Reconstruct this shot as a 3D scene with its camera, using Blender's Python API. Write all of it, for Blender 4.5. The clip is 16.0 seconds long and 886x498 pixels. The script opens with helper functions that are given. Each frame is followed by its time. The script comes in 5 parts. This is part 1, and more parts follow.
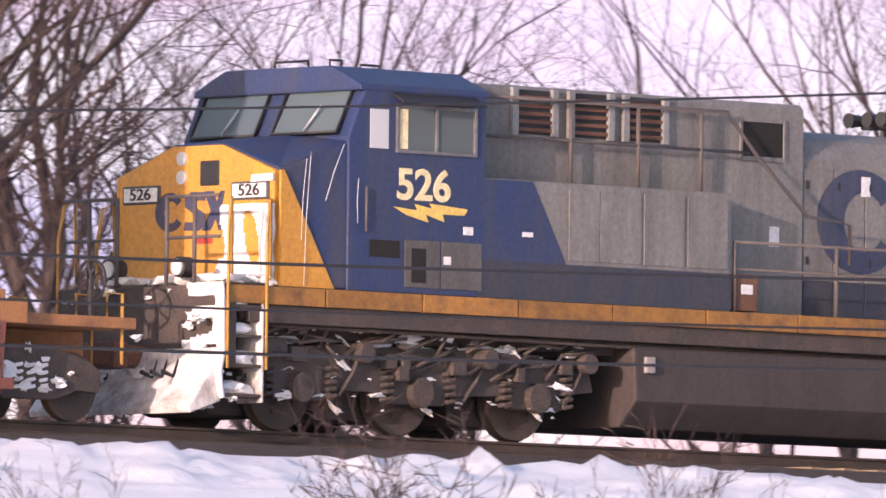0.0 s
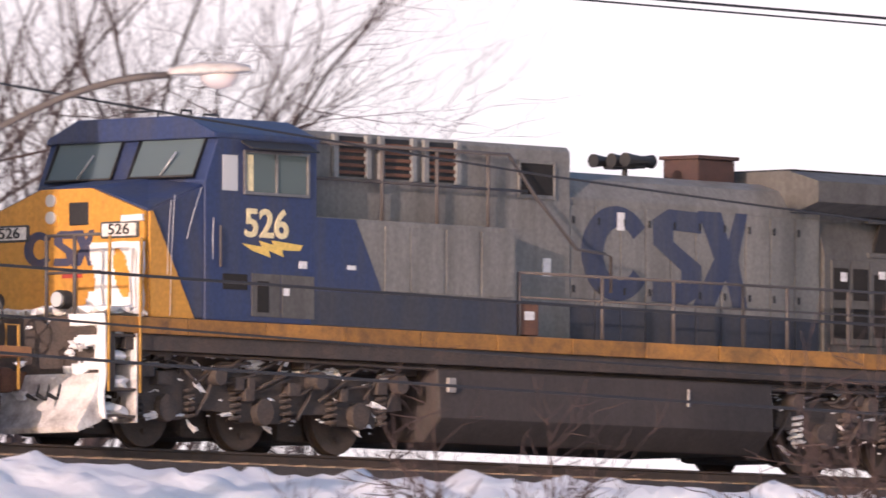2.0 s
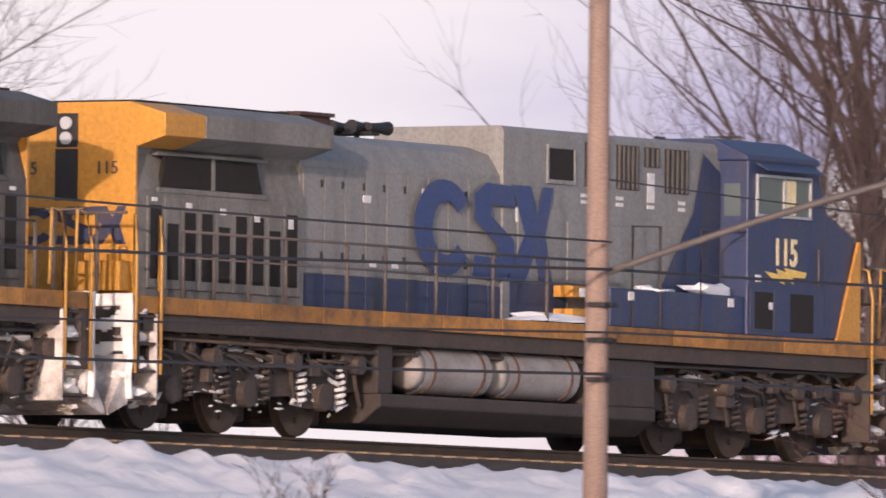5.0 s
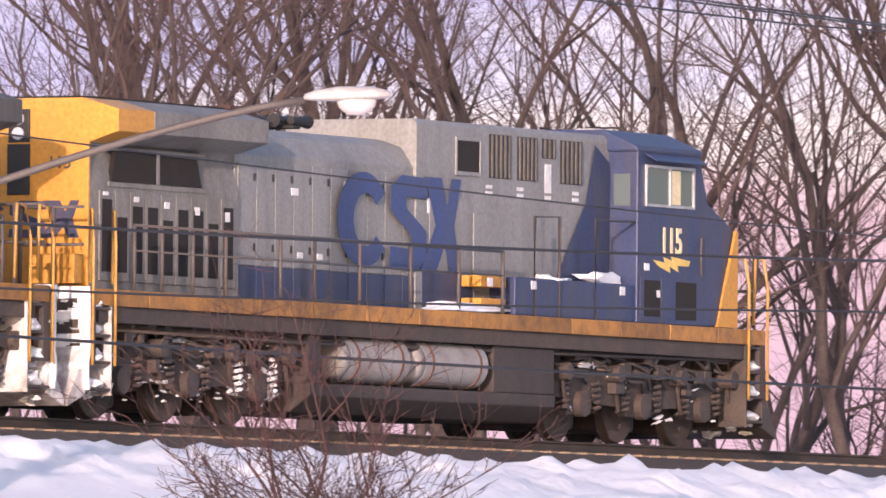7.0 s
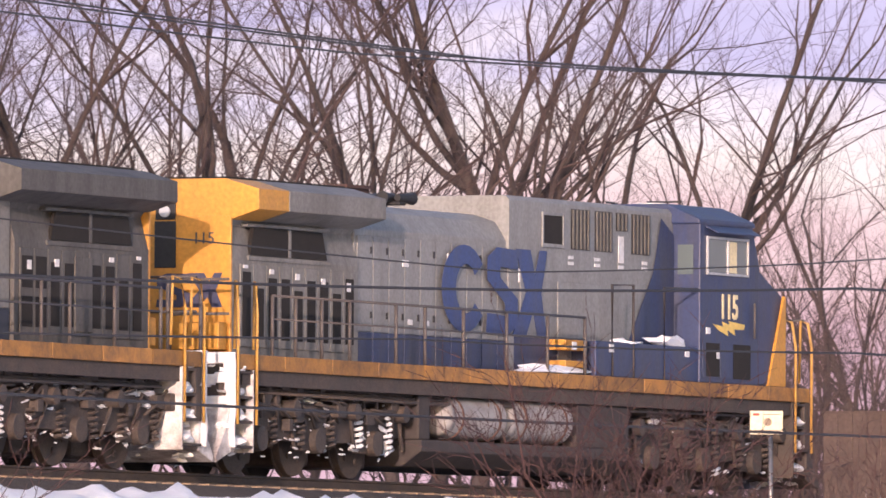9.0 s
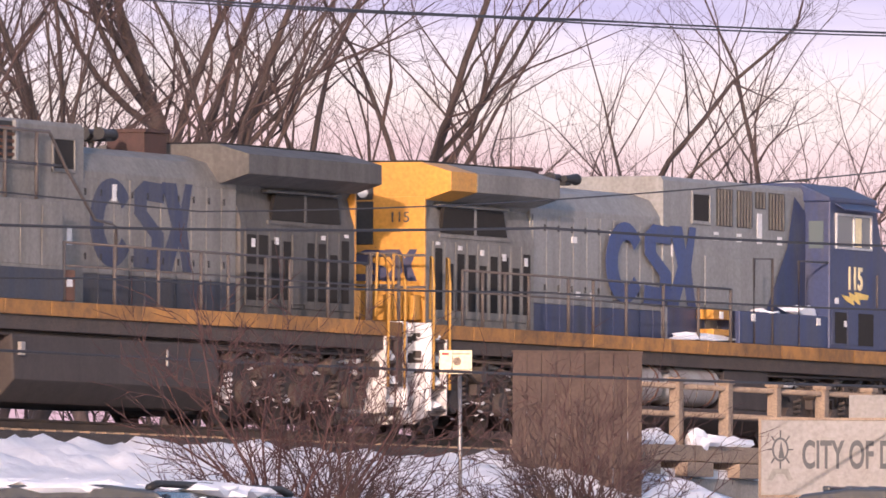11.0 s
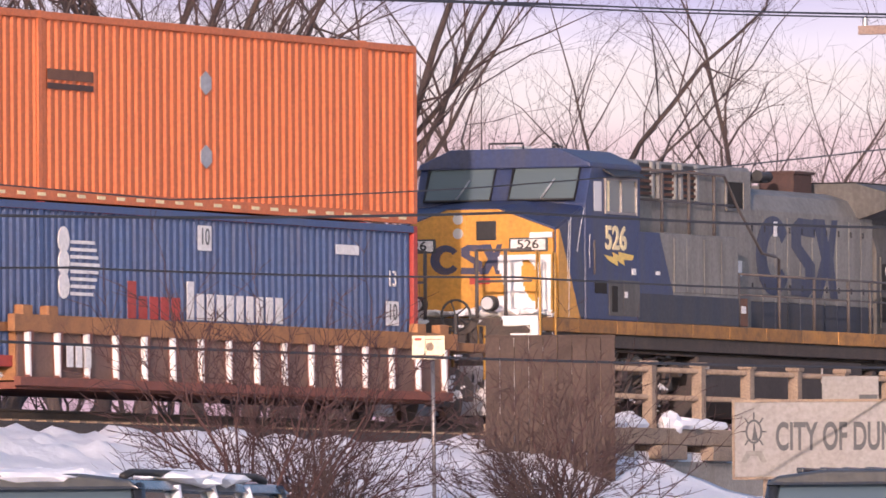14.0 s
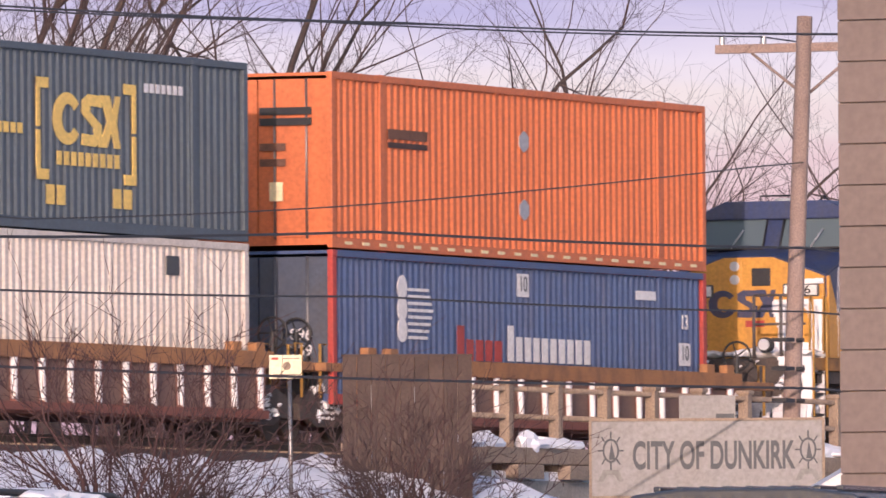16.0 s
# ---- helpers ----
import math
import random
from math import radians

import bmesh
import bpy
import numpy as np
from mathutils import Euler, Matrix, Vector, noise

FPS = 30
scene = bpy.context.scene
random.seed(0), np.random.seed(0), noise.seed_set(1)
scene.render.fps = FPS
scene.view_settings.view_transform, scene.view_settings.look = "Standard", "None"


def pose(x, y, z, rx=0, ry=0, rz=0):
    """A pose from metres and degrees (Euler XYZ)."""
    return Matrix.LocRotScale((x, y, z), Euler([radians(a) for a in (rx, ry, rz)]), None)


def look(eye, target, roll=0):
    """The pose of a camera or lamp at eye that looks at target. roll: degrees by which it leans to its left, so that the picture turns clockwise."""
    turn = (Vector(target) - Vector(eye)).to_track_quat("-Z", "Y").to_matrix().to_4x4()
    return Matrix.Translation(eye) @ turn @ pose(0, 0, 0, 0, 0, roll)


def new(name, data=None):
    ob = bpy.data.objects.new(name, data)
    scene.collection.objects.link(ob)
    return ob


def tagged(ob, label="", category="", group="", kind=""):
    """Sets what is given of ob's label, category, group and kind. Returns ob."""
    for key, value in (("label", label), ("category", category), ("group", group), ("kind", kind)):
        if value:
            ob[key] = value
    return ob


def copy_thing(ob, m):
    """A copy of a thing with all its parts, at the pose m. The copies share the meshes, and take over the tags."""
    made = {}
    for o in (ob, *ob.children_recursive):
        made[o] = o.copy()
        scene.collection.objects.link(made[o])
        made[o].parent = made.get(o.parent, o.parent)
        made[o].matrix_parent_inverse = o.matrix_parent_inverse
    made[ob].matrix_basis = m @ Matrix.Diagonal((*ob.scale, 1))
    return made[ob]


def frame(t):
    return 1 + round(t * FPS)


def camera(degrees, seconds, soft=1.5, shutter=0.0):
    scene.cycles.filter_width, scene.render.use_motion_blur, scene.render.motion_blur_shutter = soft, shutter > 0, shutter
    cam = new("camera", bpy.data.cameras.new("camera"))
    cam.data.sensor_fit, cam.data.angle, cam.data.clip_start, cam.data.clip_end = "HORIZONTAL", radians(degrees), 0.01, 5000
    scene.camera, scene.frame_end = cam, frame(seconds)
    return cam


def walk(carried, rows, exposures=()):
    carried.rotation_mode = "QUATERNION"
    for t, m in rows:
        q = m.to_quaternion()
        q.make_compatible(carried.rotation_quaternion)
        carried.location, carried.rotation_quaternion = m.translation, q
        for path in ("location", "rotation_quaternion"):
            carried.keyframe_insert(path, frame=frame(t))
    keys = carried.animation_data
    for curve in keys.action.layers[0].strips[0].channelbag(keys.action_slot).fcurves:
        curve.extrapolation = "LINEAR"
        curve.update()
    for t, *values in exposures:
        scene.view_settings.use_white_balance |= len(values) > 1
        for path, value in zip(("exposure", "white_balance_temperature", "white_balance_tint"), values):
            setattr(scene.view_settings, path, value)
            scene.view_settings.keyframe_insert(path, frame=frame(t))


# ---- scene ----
cam = camera(3.575, 16.0, soft=1.6, shutter=0.2)

# seconds, place, tilt, heading, lean
PATH = [
    (0.0, -36.33, -127.64, -6.41, 92.865, -43.502, 0.63),
    (0.5, -38.33, -127.35, -6.47, 92.862, -45.209, 0.59),
    (1.0, -40.46, -127.21, -6.56, 92.880, -46.849, 0.58),
    (1.5, -42.21, -127.11, -6.58, 92.853, -48.108, 0.37),
    (2.0, -43.85, -125.93, -6.53, 92.768, -50.152, 0.03),
    (2.5, -45.73, -124.81, -6.42, 92.636, -52.143, 0.18),
    (3.0, -47.60, -123.81, -6.37, 92.546, -54.017, 0.61),
    (3.5, -48.40, -122.09, -6.33, 92.516, -55.909, 0.70),
    (4.0, -36.82, -114.25, -5.71, 92.349, -57.336, 0.53),
    (4.5, -22.75, -104.73, -4.97, 92.213, -58.861, 0.57),
    (5.3, -5.79, -93.25, -4.07, 91.990, -61.180, 0.55),
    (7.0, -0.00, -89.33, -3.76, 91.834, -63.646, 0.42),
    (7.5, -0.00, -89.33, -3.76, 91.795, -64.142, 0.08),
    (8.0, -0.00, -89.33, -3.76, 91.831, -64.600, -0.02),
    (8.5, -0.00, -89.33, -3.76, 91.913, -65.059, 0.15),
    (9.0, -0.00, -89.33, -3.76, 91.958, -65.467, 0.26),
    (9.5, -0.00, -89.33, -3.76, 91.904, -65.899, 0.31),
    (10.0, -0.00, -89.33, -3.76, 91.786, -66.305, 0.36),
    (11.2, 0.00, -89.33, -3.76, 91.720, -66.760, 0.20),
    (12.5, -0.00, -89.33, -3.76, 91.690, -66.814, -0.07),
    (13.0, -0.00, -89.33, -3.76, 91.666, -66.581, -0.42),
    (13.5, -0.00, -89.33, -3.76, 91.649, -66.665, -0.30),
    (14.0, -0.00, -89.33, -3.76, 91.660, -66.837, -0.35),
    (14.5, -0.00, -89.33, -3.76, 91.684, -67.024, -0.30),
    (15.0, -0.00, -89.33, -3.76, 91.693, -67.197, -0.08),
    (15.5, -0.00, -89.33, -3.76, 91.723, -67.449, 0.19),
    (16.0, -0.00, -89.33, -3.76, 91.734, -67.415, -0.38),
]
walk(cam, [(t, pose(x, y, z, rx, 0, rz) @ pose(0, 0, 0, 0, 0, lean)) for t, x, y, z, rx, rz, lean in PATH],
     [(0.0, 0.95, 5800, 27), (1.0, 0.9, 5800, 26), (2.5, 0.42, 5800, 22), (3.1, 0.34, 5800, 22), (3.6, 0.55, 5800, 22), (4.0, 0.72, 5800, 22), (4.5, 0.25, 5850, 21), (6.9, 0.95, 5800, 26), (8.5, 0.82, 5850, 25), (10.0, 0.74, 5850, 25), (12.3, 0.74, 5800, 26), (16.0, 0.44, 5700, 25)])

# ---- world and sun ----
SUN_FROM = Vector((-0.95, -0.27, 0.175)).normalized()
scene.view_settings.exposure = 0.0
world = bpy.data.worlds.new("world")
scene.world = world
world.use_nodes = True
wn = world.node_tree
sky = wn.nodes.new("ShaderNodeTexSky")
sky.sky_type, sky.sun_disc = "NISHITA", False
sky.sun_elevation = math.asin(SUN_FROM.z)
sky.sun_rotation = math.atan2(SUN_FROM.x, SUN_FROM.y)
sky.dust_density = 2.0
wn.nodes["Background"].inputs["Strength"].default_value = 0.15
wn.links.new(sky.outputs[0], wn.nodes["Background"].inputs["Color"])
sun_data = bpy.data.lights.new("sun", "SUN")
sun_data.energy, sun_data.angle, sun_data.color = 2.6, radians(0.6), (1.0, 0.75, 0.56)
sun = new("sun", sun_data)
sun.matrix_world = look((0, 0, 60), Vector((0, 0, 60)) - SUN_FROM)

# ---- materials ----
MATS = {}


def nodes_of(name):
    m = bpy.data.materials.new(name)
    m.use_nodes = True
    MATS[name] = m
    return m, m.node_tree, m.node_tree.nodes["Principled BSDF"]


def mat(name, colour, rough=0.6, metal=0.0, dirt=(0.08, 0.065, 0.05), amount=0.35, scale=1.2, grain=0.15, bump=0.15, streaks=False, random_tint=0.0):
    """Paint or metal with large stains, fine grain, relief and, where wanted, runs down the face."""
    m, nt, bsdf = nodes_of(name)
    n, l = nt.nodes, nt.links
    co = n.new("ShaderNodeTexCoord")
    mp = n.new("ShaderNodeMapping")
    l.new(co.outputs["Object"], mp.inputs["Vector"])
    if streaks:
        mp.inputs["Scale"].default_value = (2.2, 2.2, 0.35)
    big = n.new("ShaderNodeTexNoise")
    big.inputs["Scale"].default_value, big.inputs["Detail"].default_value = scale, 7
    big.inputs["Roughness"].default_value = 0.65
    l.new(mp.outputs[0], big.inputs["Vector"])
    ramp = n.new("ShaderNodeValToRGB")
    ramp.color_ramp.elements[0].position, ramp.color_ramp.elements[1].position = 0.42, 0.72
    l.new(big.outputs["Fac"], ramp.inputs["Fac"])
    fac = n.new("ShaderNodeMath")
    fac.operation = "MULTIPLY"
    fac.inputs[1].default_value = amount
    l.new(ramp.outputs["Color"], fac.inputs[0])
    mix = n.new("ShaderNodeMix")
    mix.data_type = "RGBA"
    mix.inputs["A"].default_value, mix.inputs["B"].default_value = (*colour, 1), (*dirt, 1)
    l.new(fac.outputs[0], mix.inputs["Factor"])
    fine = n.new("ShaderNodeTexNoise")
    fine.inputs["Scale"].default_value, fine.inputs["Detail"].default_value = scale * 14, 4
    l.new(co.outputs["Object"], fine.inputs["Vector"])
    hsv = n.new("ShaderNodeHueSaturation")
    l.new(mix.outputs["Result"], hsv.inputs["Color"])
    rng = n.new("ShaderNodeMapRange")
    rng.inputs["To Min"].default_value, rng.inputs["To Max"].default_value = 1 - grain, 1 + grain
    rng.inputs["From Min"].default_value, rng.inputs["From Max"].default_value = 0.3, 0.7
    l.new(fine.outputs["Fac"], rng.inputs["Value"])
    if random_tint:
        info = n.new("ShaderNodeObjectInfo")
        r2 = n.new("ShaderNodeMapRange")
        r2.inputs["To Min"].default_value, r2.inputs["To Max"].default_value = 1 - random_tint, 1 + random_tint
        l.new(info.outputs["Random"], r2.inputs["Value"])
        mul = n.new("ShaderNodeMath")
        mul.operation = "MULTIPLY"
        l.new(rng.outputs[0], mul.inputs[0])
        l.new(r2.outputs[0], mul.inputs[1])
        l.new(mul.outputs[0], hsv.inputs["Value"])
    else:
        l.new(rng.outputs[0], hsv.inputs["Value"])
    l.new(hsv.outputs["Color"], bsdf.inputs["Base Color"])
    bsdf.inputs["Roughness"].default_value, bsdf.inputs["Metallic"].default_value = rough, metal
    bp = n.new("ShaderNodeBump")
    bp.inputs["Strength"].default_value, bp.inputs["Distance"].default_value = bump, 0.02
    l.new(fine.outputs["Fac"], bp.inputs["Height"])
    l.new(bp.outputs[0], bsdf.inputs["Normal"])
    return m


BLUE = mat("blue_paint", (0.027, 0.043, 0.115), 0.5, dirt=(0.062, 0.060, 0.066), amount=0.75, streaks=True)
BAND = mat("road_grimed_blue_paint", (0.036, 0.042, 0.062), 0.65, dirt=(0.062, 0.056, 0.054), amount=0.85, streaks=True)
GREY = mat("grey_paint", (0.205, 0.195, 0.18), 0.6, dirt=(0.075, 0.065, 0.055), amount=0.6, streaks=True)
FADED = mat("faded_blue_marking", (0.036, 0.046, 0.092), 0.6, dirt=(0.10, 0.095, 0.09), amount=0.7, streaks=True)
LOGOBLUE = mat("blue_marking", (0.038, 0.066, 0.19), 0.55, dirt=(0.08, 0.08, 0.10), amount=0.5, streaks=True)
CLEAN_GREY = mat("lighter_grey_paint", (0.25, 0.25, 0.246), 0.55, dirt=(0.12, 0.11, 0.10), amount=0.45, streaks=True)
DARK_GREY = mat("sooty_grey_paint", (0.11, 0.103, 0.096), 0.7, dirt=(0.035, 0.032, 0.03), amount=0.7, streaks=True)
YELLOW = mat("yellow_paint", (0.56, 0.27, 0.035), 0.5, dirt=(0.34, 0.17, 0.045), amount=0.35, streaks=True)
DULL_YELLOW = mat("grimy_yellow_paint", (0.40, 0.185, 0.035), 0.6, dirt=(0.085, 0.05, 0.03), amount=0.9, scale=2.6, random_tint=0.25)
BLACK = mat("black_paint", (0.018, 0.018, 0.020), 0.6, amount=0.3)
GRILLE = mat("dark_mesh", (0.014, 0.012, 0.011), 0.95, dirt=(0.03, 0.025, 0.022), amount=0.4, scale=3)
RUNGEAR = mat("grimy_running_gear", (0.060, 0.048, 0.042), 0.75, dirt=(0.11, 0.075, 0.055), amount=0.7, scale=3.0, grain=0.3, bump=0.5)
TANKM = mat("grimy_tank_paint", (0.058, 0.046, 0.042), 0.75, dirt=(0.030, 0.024, 0.022), amount=0.6, scale=1.1, streaks=True)
RUST = mat("rusty_steel", (0.16, 0.075, 0.045), 0.8, dirt=(0.05, 0.03, 0.024), amount=0.6, scale=4, grain=0.3)
SOOT = mat("sooty_rusted_steel", (0.075, 0.040, 0.034), 0.85, dirt=(0.03, 0.025, 0.023), amount=0.6, scale=4)
STEEL = mat("worn_steel", (0.30, 0.28, 0.27), 0.4, metal=0.8, amount=0.3)
RESERVOIR = mat("weathered_reservoir_paint", (0.33, 0.315, 0.30), 0.55, dirt=(0.16, 0.10, 0.07), amount=0.5, scale=3)
RAILPAINT = mat("grimy_handrail", (0.10, 0.085, 0.08), 0.6, amount=0.4, scale=4)
YRAIL = mat("yellow_handrail", (0.55, 0.30, 0.06), 0.55, amount=0.5, scale=4)
WHITE = mat("white_paint", (0.72, 0.70, 0.67), 0.55, amount=0.25)
LABEL = mat("sticker_white", (0.75, 0.73, 0.72), 0.6, amount=0.1)
RED = mat("red_paint", (0.42, 0.05, 0.035), 0.6, amount=0.3)
CREAM = mat("cream_paint", (0.78, 0.66, 0.38), 0.5, amount=0.15)
STRIPE = mat("yellow_stripe", (0.80, 0.55, 0.13), 0.5, amount=0.15)
ORANGE = mat("orange_container_paint", (0.56, 0.15, 0.045), 0.55, dirt=(0.36, 0.10, 0.035), amount=0.4, streaks=True)
CBLUE = mat("blue_container_paint", (0.05, 0.088, 0.20), 0.55, dirt=(0.11, 0.09, 0.10), amount=0.35, streaks=True)
CGREY = mat("slate_container_paint", (0.07, 0.095, 0.12), 0.55, dirt=(0.06, 0.06, 0.06), amount=0.4, streaks=True)
CDARK = mat("dark_blue_door_paint", (0.06, 0.075, 0.11), 0.6, amount=0.5)
CWHITE = mat("white_container_paint", (0.62, 0.56, 0.50), 0.6, dirt=(0.40, 0.30, 0.22), amount=0.4, streaks=True)
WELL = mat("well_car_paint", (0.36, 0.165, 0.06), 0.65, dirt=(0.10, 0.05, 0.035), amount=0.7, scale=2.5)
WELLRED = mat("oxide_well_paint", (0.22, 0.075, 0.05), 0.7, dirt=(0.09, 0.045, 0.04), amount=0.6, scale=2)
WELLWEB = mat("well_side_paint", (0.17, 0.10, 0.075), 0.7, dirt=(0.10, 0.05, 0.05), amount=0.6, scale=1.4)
SNOW = mat("snow", (0.88, 0.88, 0.91), 0.7, dirt=(0.76, 0.75, 0.77), amount=0.3, scale=0.6, grain=0.03, bump=0.6)
# packed snow, and the sunlight painted on the well-car braces
CAKED_AND_LIT = mat("wind_packed_snow", (0.85, 0.84, 0.84), 0.75, dirt=(0.55, 0.42, 0.33), amount=0.35, scale=3.0, grain=0.04, bump=0.5)
DIRTY_SNOW = mat("grimy_crusted_snow", (0.72, 0.69, 0.67), 0.8, dirt=(0.13, 0.085, 0.07), amount=0.95, scale=2.2, grain=0.1, bump=0.7)
BALLAST = mat("ballast", (0.075, 0.065, 0.062), 0.9, dirt=(0.035, 0.03, 0.03), amount=0.6, scale=5, grain=0.4, bump=0.9)
BARK = mat("bark", (0.060, 0.042, 0.037), 0.9, dirt=(0.11, 0.085, 0.075), amount=0.5, scale=3, grain=0.3, bump=0.6)
TWIG = mat("twigs", (0.075, 0.048, 0.043), 0.9, dirt=(0.10, 0.07, 0.06), amount=0.4, scale=2)
BUSHM = mat("red_brown_twigs", (0.070, 0.034, 0.032), 0.9, dirt=(0.10, 0.055, 0.05), amount=0.4, scale=2)
POLEWOOD = mat("weathered_pole_wood", (0.28, 0.205, 0.17), 0.85, dirt=(0.20, 0.13, 0.10), amount=0.5, scale=3, grain=0.25, streaks=True)
TIMBER = mat("weathered_timber", (0.30, 0.225, 0.16), 0.85, dirt=(0.13, 0.09, 0.065), amount=0.55, scale=3, grain=0.25)
PLANK = mat("brown_boarding", (0.068, 0.045, 0.036), 0.85, dirt=(0.10, 0.068, 0.052), amount=0.5, scale=1.6, grain=0.2, random_tint=0.12)
WIRE = mat("cable_sheath", (0.03, 0.028, 0.03), 0.6, amount=0.2)
ALU = mat("dull_aluminium", (0.50, 0.50, 0.51), 0.45, metal=0.6, amount=0.2)
LAMPGREY = mat("pale_grey_enamel", (0.52, 0.49, 0.48), 0.5, amount=0.25)
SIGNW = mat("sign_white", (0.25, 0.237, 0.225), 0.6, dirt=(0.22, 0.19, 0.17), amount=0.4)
SIGNK = mat("sign_dark_lettering", (0.055, 0.06, 0.065), 0.6, amount=0.2)
SIGNB = mat("dark_blue_emblem", (0.035, 0.045, 0.10), 0.6, dirt=(0.20, 0.11, 0.04), amount=0.35, scale=3)
SIGNY = mat("sign_pale_yellow", (0.80, 0.70, 0.46), 0.55, amount=0.15)
BRICK = mat("painted_block_wall", (0.165, 0.128, 0.112), 0.85, dirt=(0.125, 0.096, 0.083), amount=0.4, scale=0.8, grain=0.1)
CARBLUE = mat("dark_car_paint", (0.025, 0.032, 0.045), 0.25, amount=0.15)
CONCRETE = mat("stained_concrete", (0.32, 0.29, 0.25), 0.85, dirt=(0.13, 0.11, 0.09), amount=0.5, scale=1.5)


def glass(name, colour, rough, alpha_mix):
    m, nt, bsdf = nodes_of(name)
    bsdf.inputs["Base Color"].default_value = (*colour, 1)
    bsdf.inputs["Roughness"].default_value = rough
    bsdf.inputs["Transmission Weight"].default_value = alpha_mix
    bsdf.inputs["IOR"].default_value = 1.45
    return m


CABGLASS = glass("tinted_cab_glass", (0.10, 0.13, 0.14), 0.06, 0.0)
LENS = glass("lamp_lens", (0.75, 0.76, 0.78), 0.1, 0.3)
CARGLASS = glass("car_glass", (0.06, 0.09, 0.12), 0.05, 0.0)
LAMPBOWL = glass("street_lamp_bowl", (0.80, 0.74, 0.74), 0.25, 0.4)


# ---- mesh helpers ----


def box(bm, x0, x1, y0, y1, z0, z1, bevel=0.0):
    vs = bmesh.ops.create_cube(bm, size=1.0)["verts"]
    sx, sy, sz = abs(x1 - x0), abs(y1 - y0), abs(z1 - z0)
    for v in vs:
        v.co = Vector(((x0 + x1) / 2 + v.co.x * sx, (y0 + y1) / 2 + v.co.y * sy, (z0 + z1) / 2 + v.co.z * sz))
    if bevel:
        es = list({e for v in vs for e in v.link_edges})
        bmesh.ops.bevel(bm, geom=es, offset=min(bevel, sx / 3, sy / 3, sz / 3), segments=2, profile=0.6, affect="EDGES")
    return bm


def prism(bm, poly, y0, y1, axis="y", bevel=0.0):
    """A solid from a closed outline in two coordinates, drawn along the third."""
    def at(a, b, c):
        return {"y": (a, c, b), "x": (c, a, b), "z": (a, b, c)}[axis]
    lo = [bm.verts.new(at(a, b, y0)) for a, b in poly]
    hi = [bm.verts.new(at(a, b, y1)) for a, b in poly]
    k = len(poly)
    fs = [bm.faces.new(lo), bm.faces.new(hi[::-1])]
    for i in range(k):
        fs.append(bm.faces.new((lo[i], hi[i], hi[(i + 1) % k], lo[(i + 1) % k])))
    bmesh.ops.recalc_face_normals(bm, faces=fs)
    if bevel:
        bmesh.ops.bevel(bm, geom=list({e for f in fs for e in f.edges}), offset=bevel, segments=2, profile=0.6, affect="EDGES")
    return bm


def tube(bm, pts, r, sides=6, r_end=None):
    """A round bar along a line of points, tapering to r_end."""
    pts = [Vector(p) for p in pts]
    rings = []
    for i, p in enumerate(pts):
        d = (pts[min(i + 1, len(pts) - 1)] - pts[max(i - 1, 0)]).normalized()
        a = d.orthogonal().normalized() if abs(d.z) > 0.95 else d.cross(Vector((0, 0, 1))).normalized()
        b = d.cross(a)
        rr = r if r_end is None else r + (r_end - r) * i / (len(pts) - 1)
        rings.append([bm.verts.new(p + rr * (math.cos(6.28318 * k / sides) * a + math.sin(6.28318 * k / sides) * b)) for k in range(sides)])
    for q0, q1 in zip(rings, rings[1:]):
        for k in range(sides):
            bm.faces.new((q0[k], q0[(k + 1) % sides], q1[(k + 1) % sides], q1[k]))
    bm.faces.new(rings[0][::-1])
    bm.faces.new(rings[-1])
    return bm


def disc(bm, c, r, w, axis="y", sides=24, bevel=0.0):
    """A round plate of width w round c."""
    poly = [(r * math.cos(6.28318 * k / sides), r * math.sin(6.28318 * k / sides)) for k in range(sides)]
    i, j = {"y": (0, 2), "x": (1, 2), "z": (0, 1)}[axis]
    poly = [(a + c[i], b + c[j]) for a, b in poly]
    o = {"y": 1, "x": 0, "z": 2}[axis]
    return prism(bm, poly, c[o] - w / 2, c[o] + w / 2, axis, bevel)


def part(name, bm, material, parent=None, label="", smooth=False):
    me = bpy.data.meshes.new(name)
    bmesh.ops.recalc_face_normals(bm, faces=bm.faces[:])
    bm.to_mesh(me)
    bm.free()
    me.materials.append(material)
    if smooth:
        for p in me.polygons:
            p.use_smooth = True
    ob = new(name, me)
    if parent:
        ob.parent = parent
    if label:
        ob["label"] = label
    return ob


SINGLE = ("sticker", "vent_louvre", "emblem_block", "resistor_bar", "hatch_louvre", "cab_hatch", "fire_box", "nose_emblem", "end_emblem", "door_latch", "bracket_corner", "tank_fitting")


def quick(name, material, parent, *boxes, bevel=0.0, label=""):
    if name in SINGLE and len(boxes) > 1:
        for b in boxes:
            last = quick(name, material, parent, b, bevel=bevel, label=label)
        return last
    bm = bmesh.new()
    for b in boxes:
        box(bm, *b, bevel=bevel)
    return part(name, bm, material, parent, label)


def bars(name, material, parent, lines, r, sides=6, label=""):
    for pts in lines:
        bm = bmesh.new()
        tube(bm, pts, r, sides)
        last = part(name, bm, material, parent, label, smooth=True)
    return last


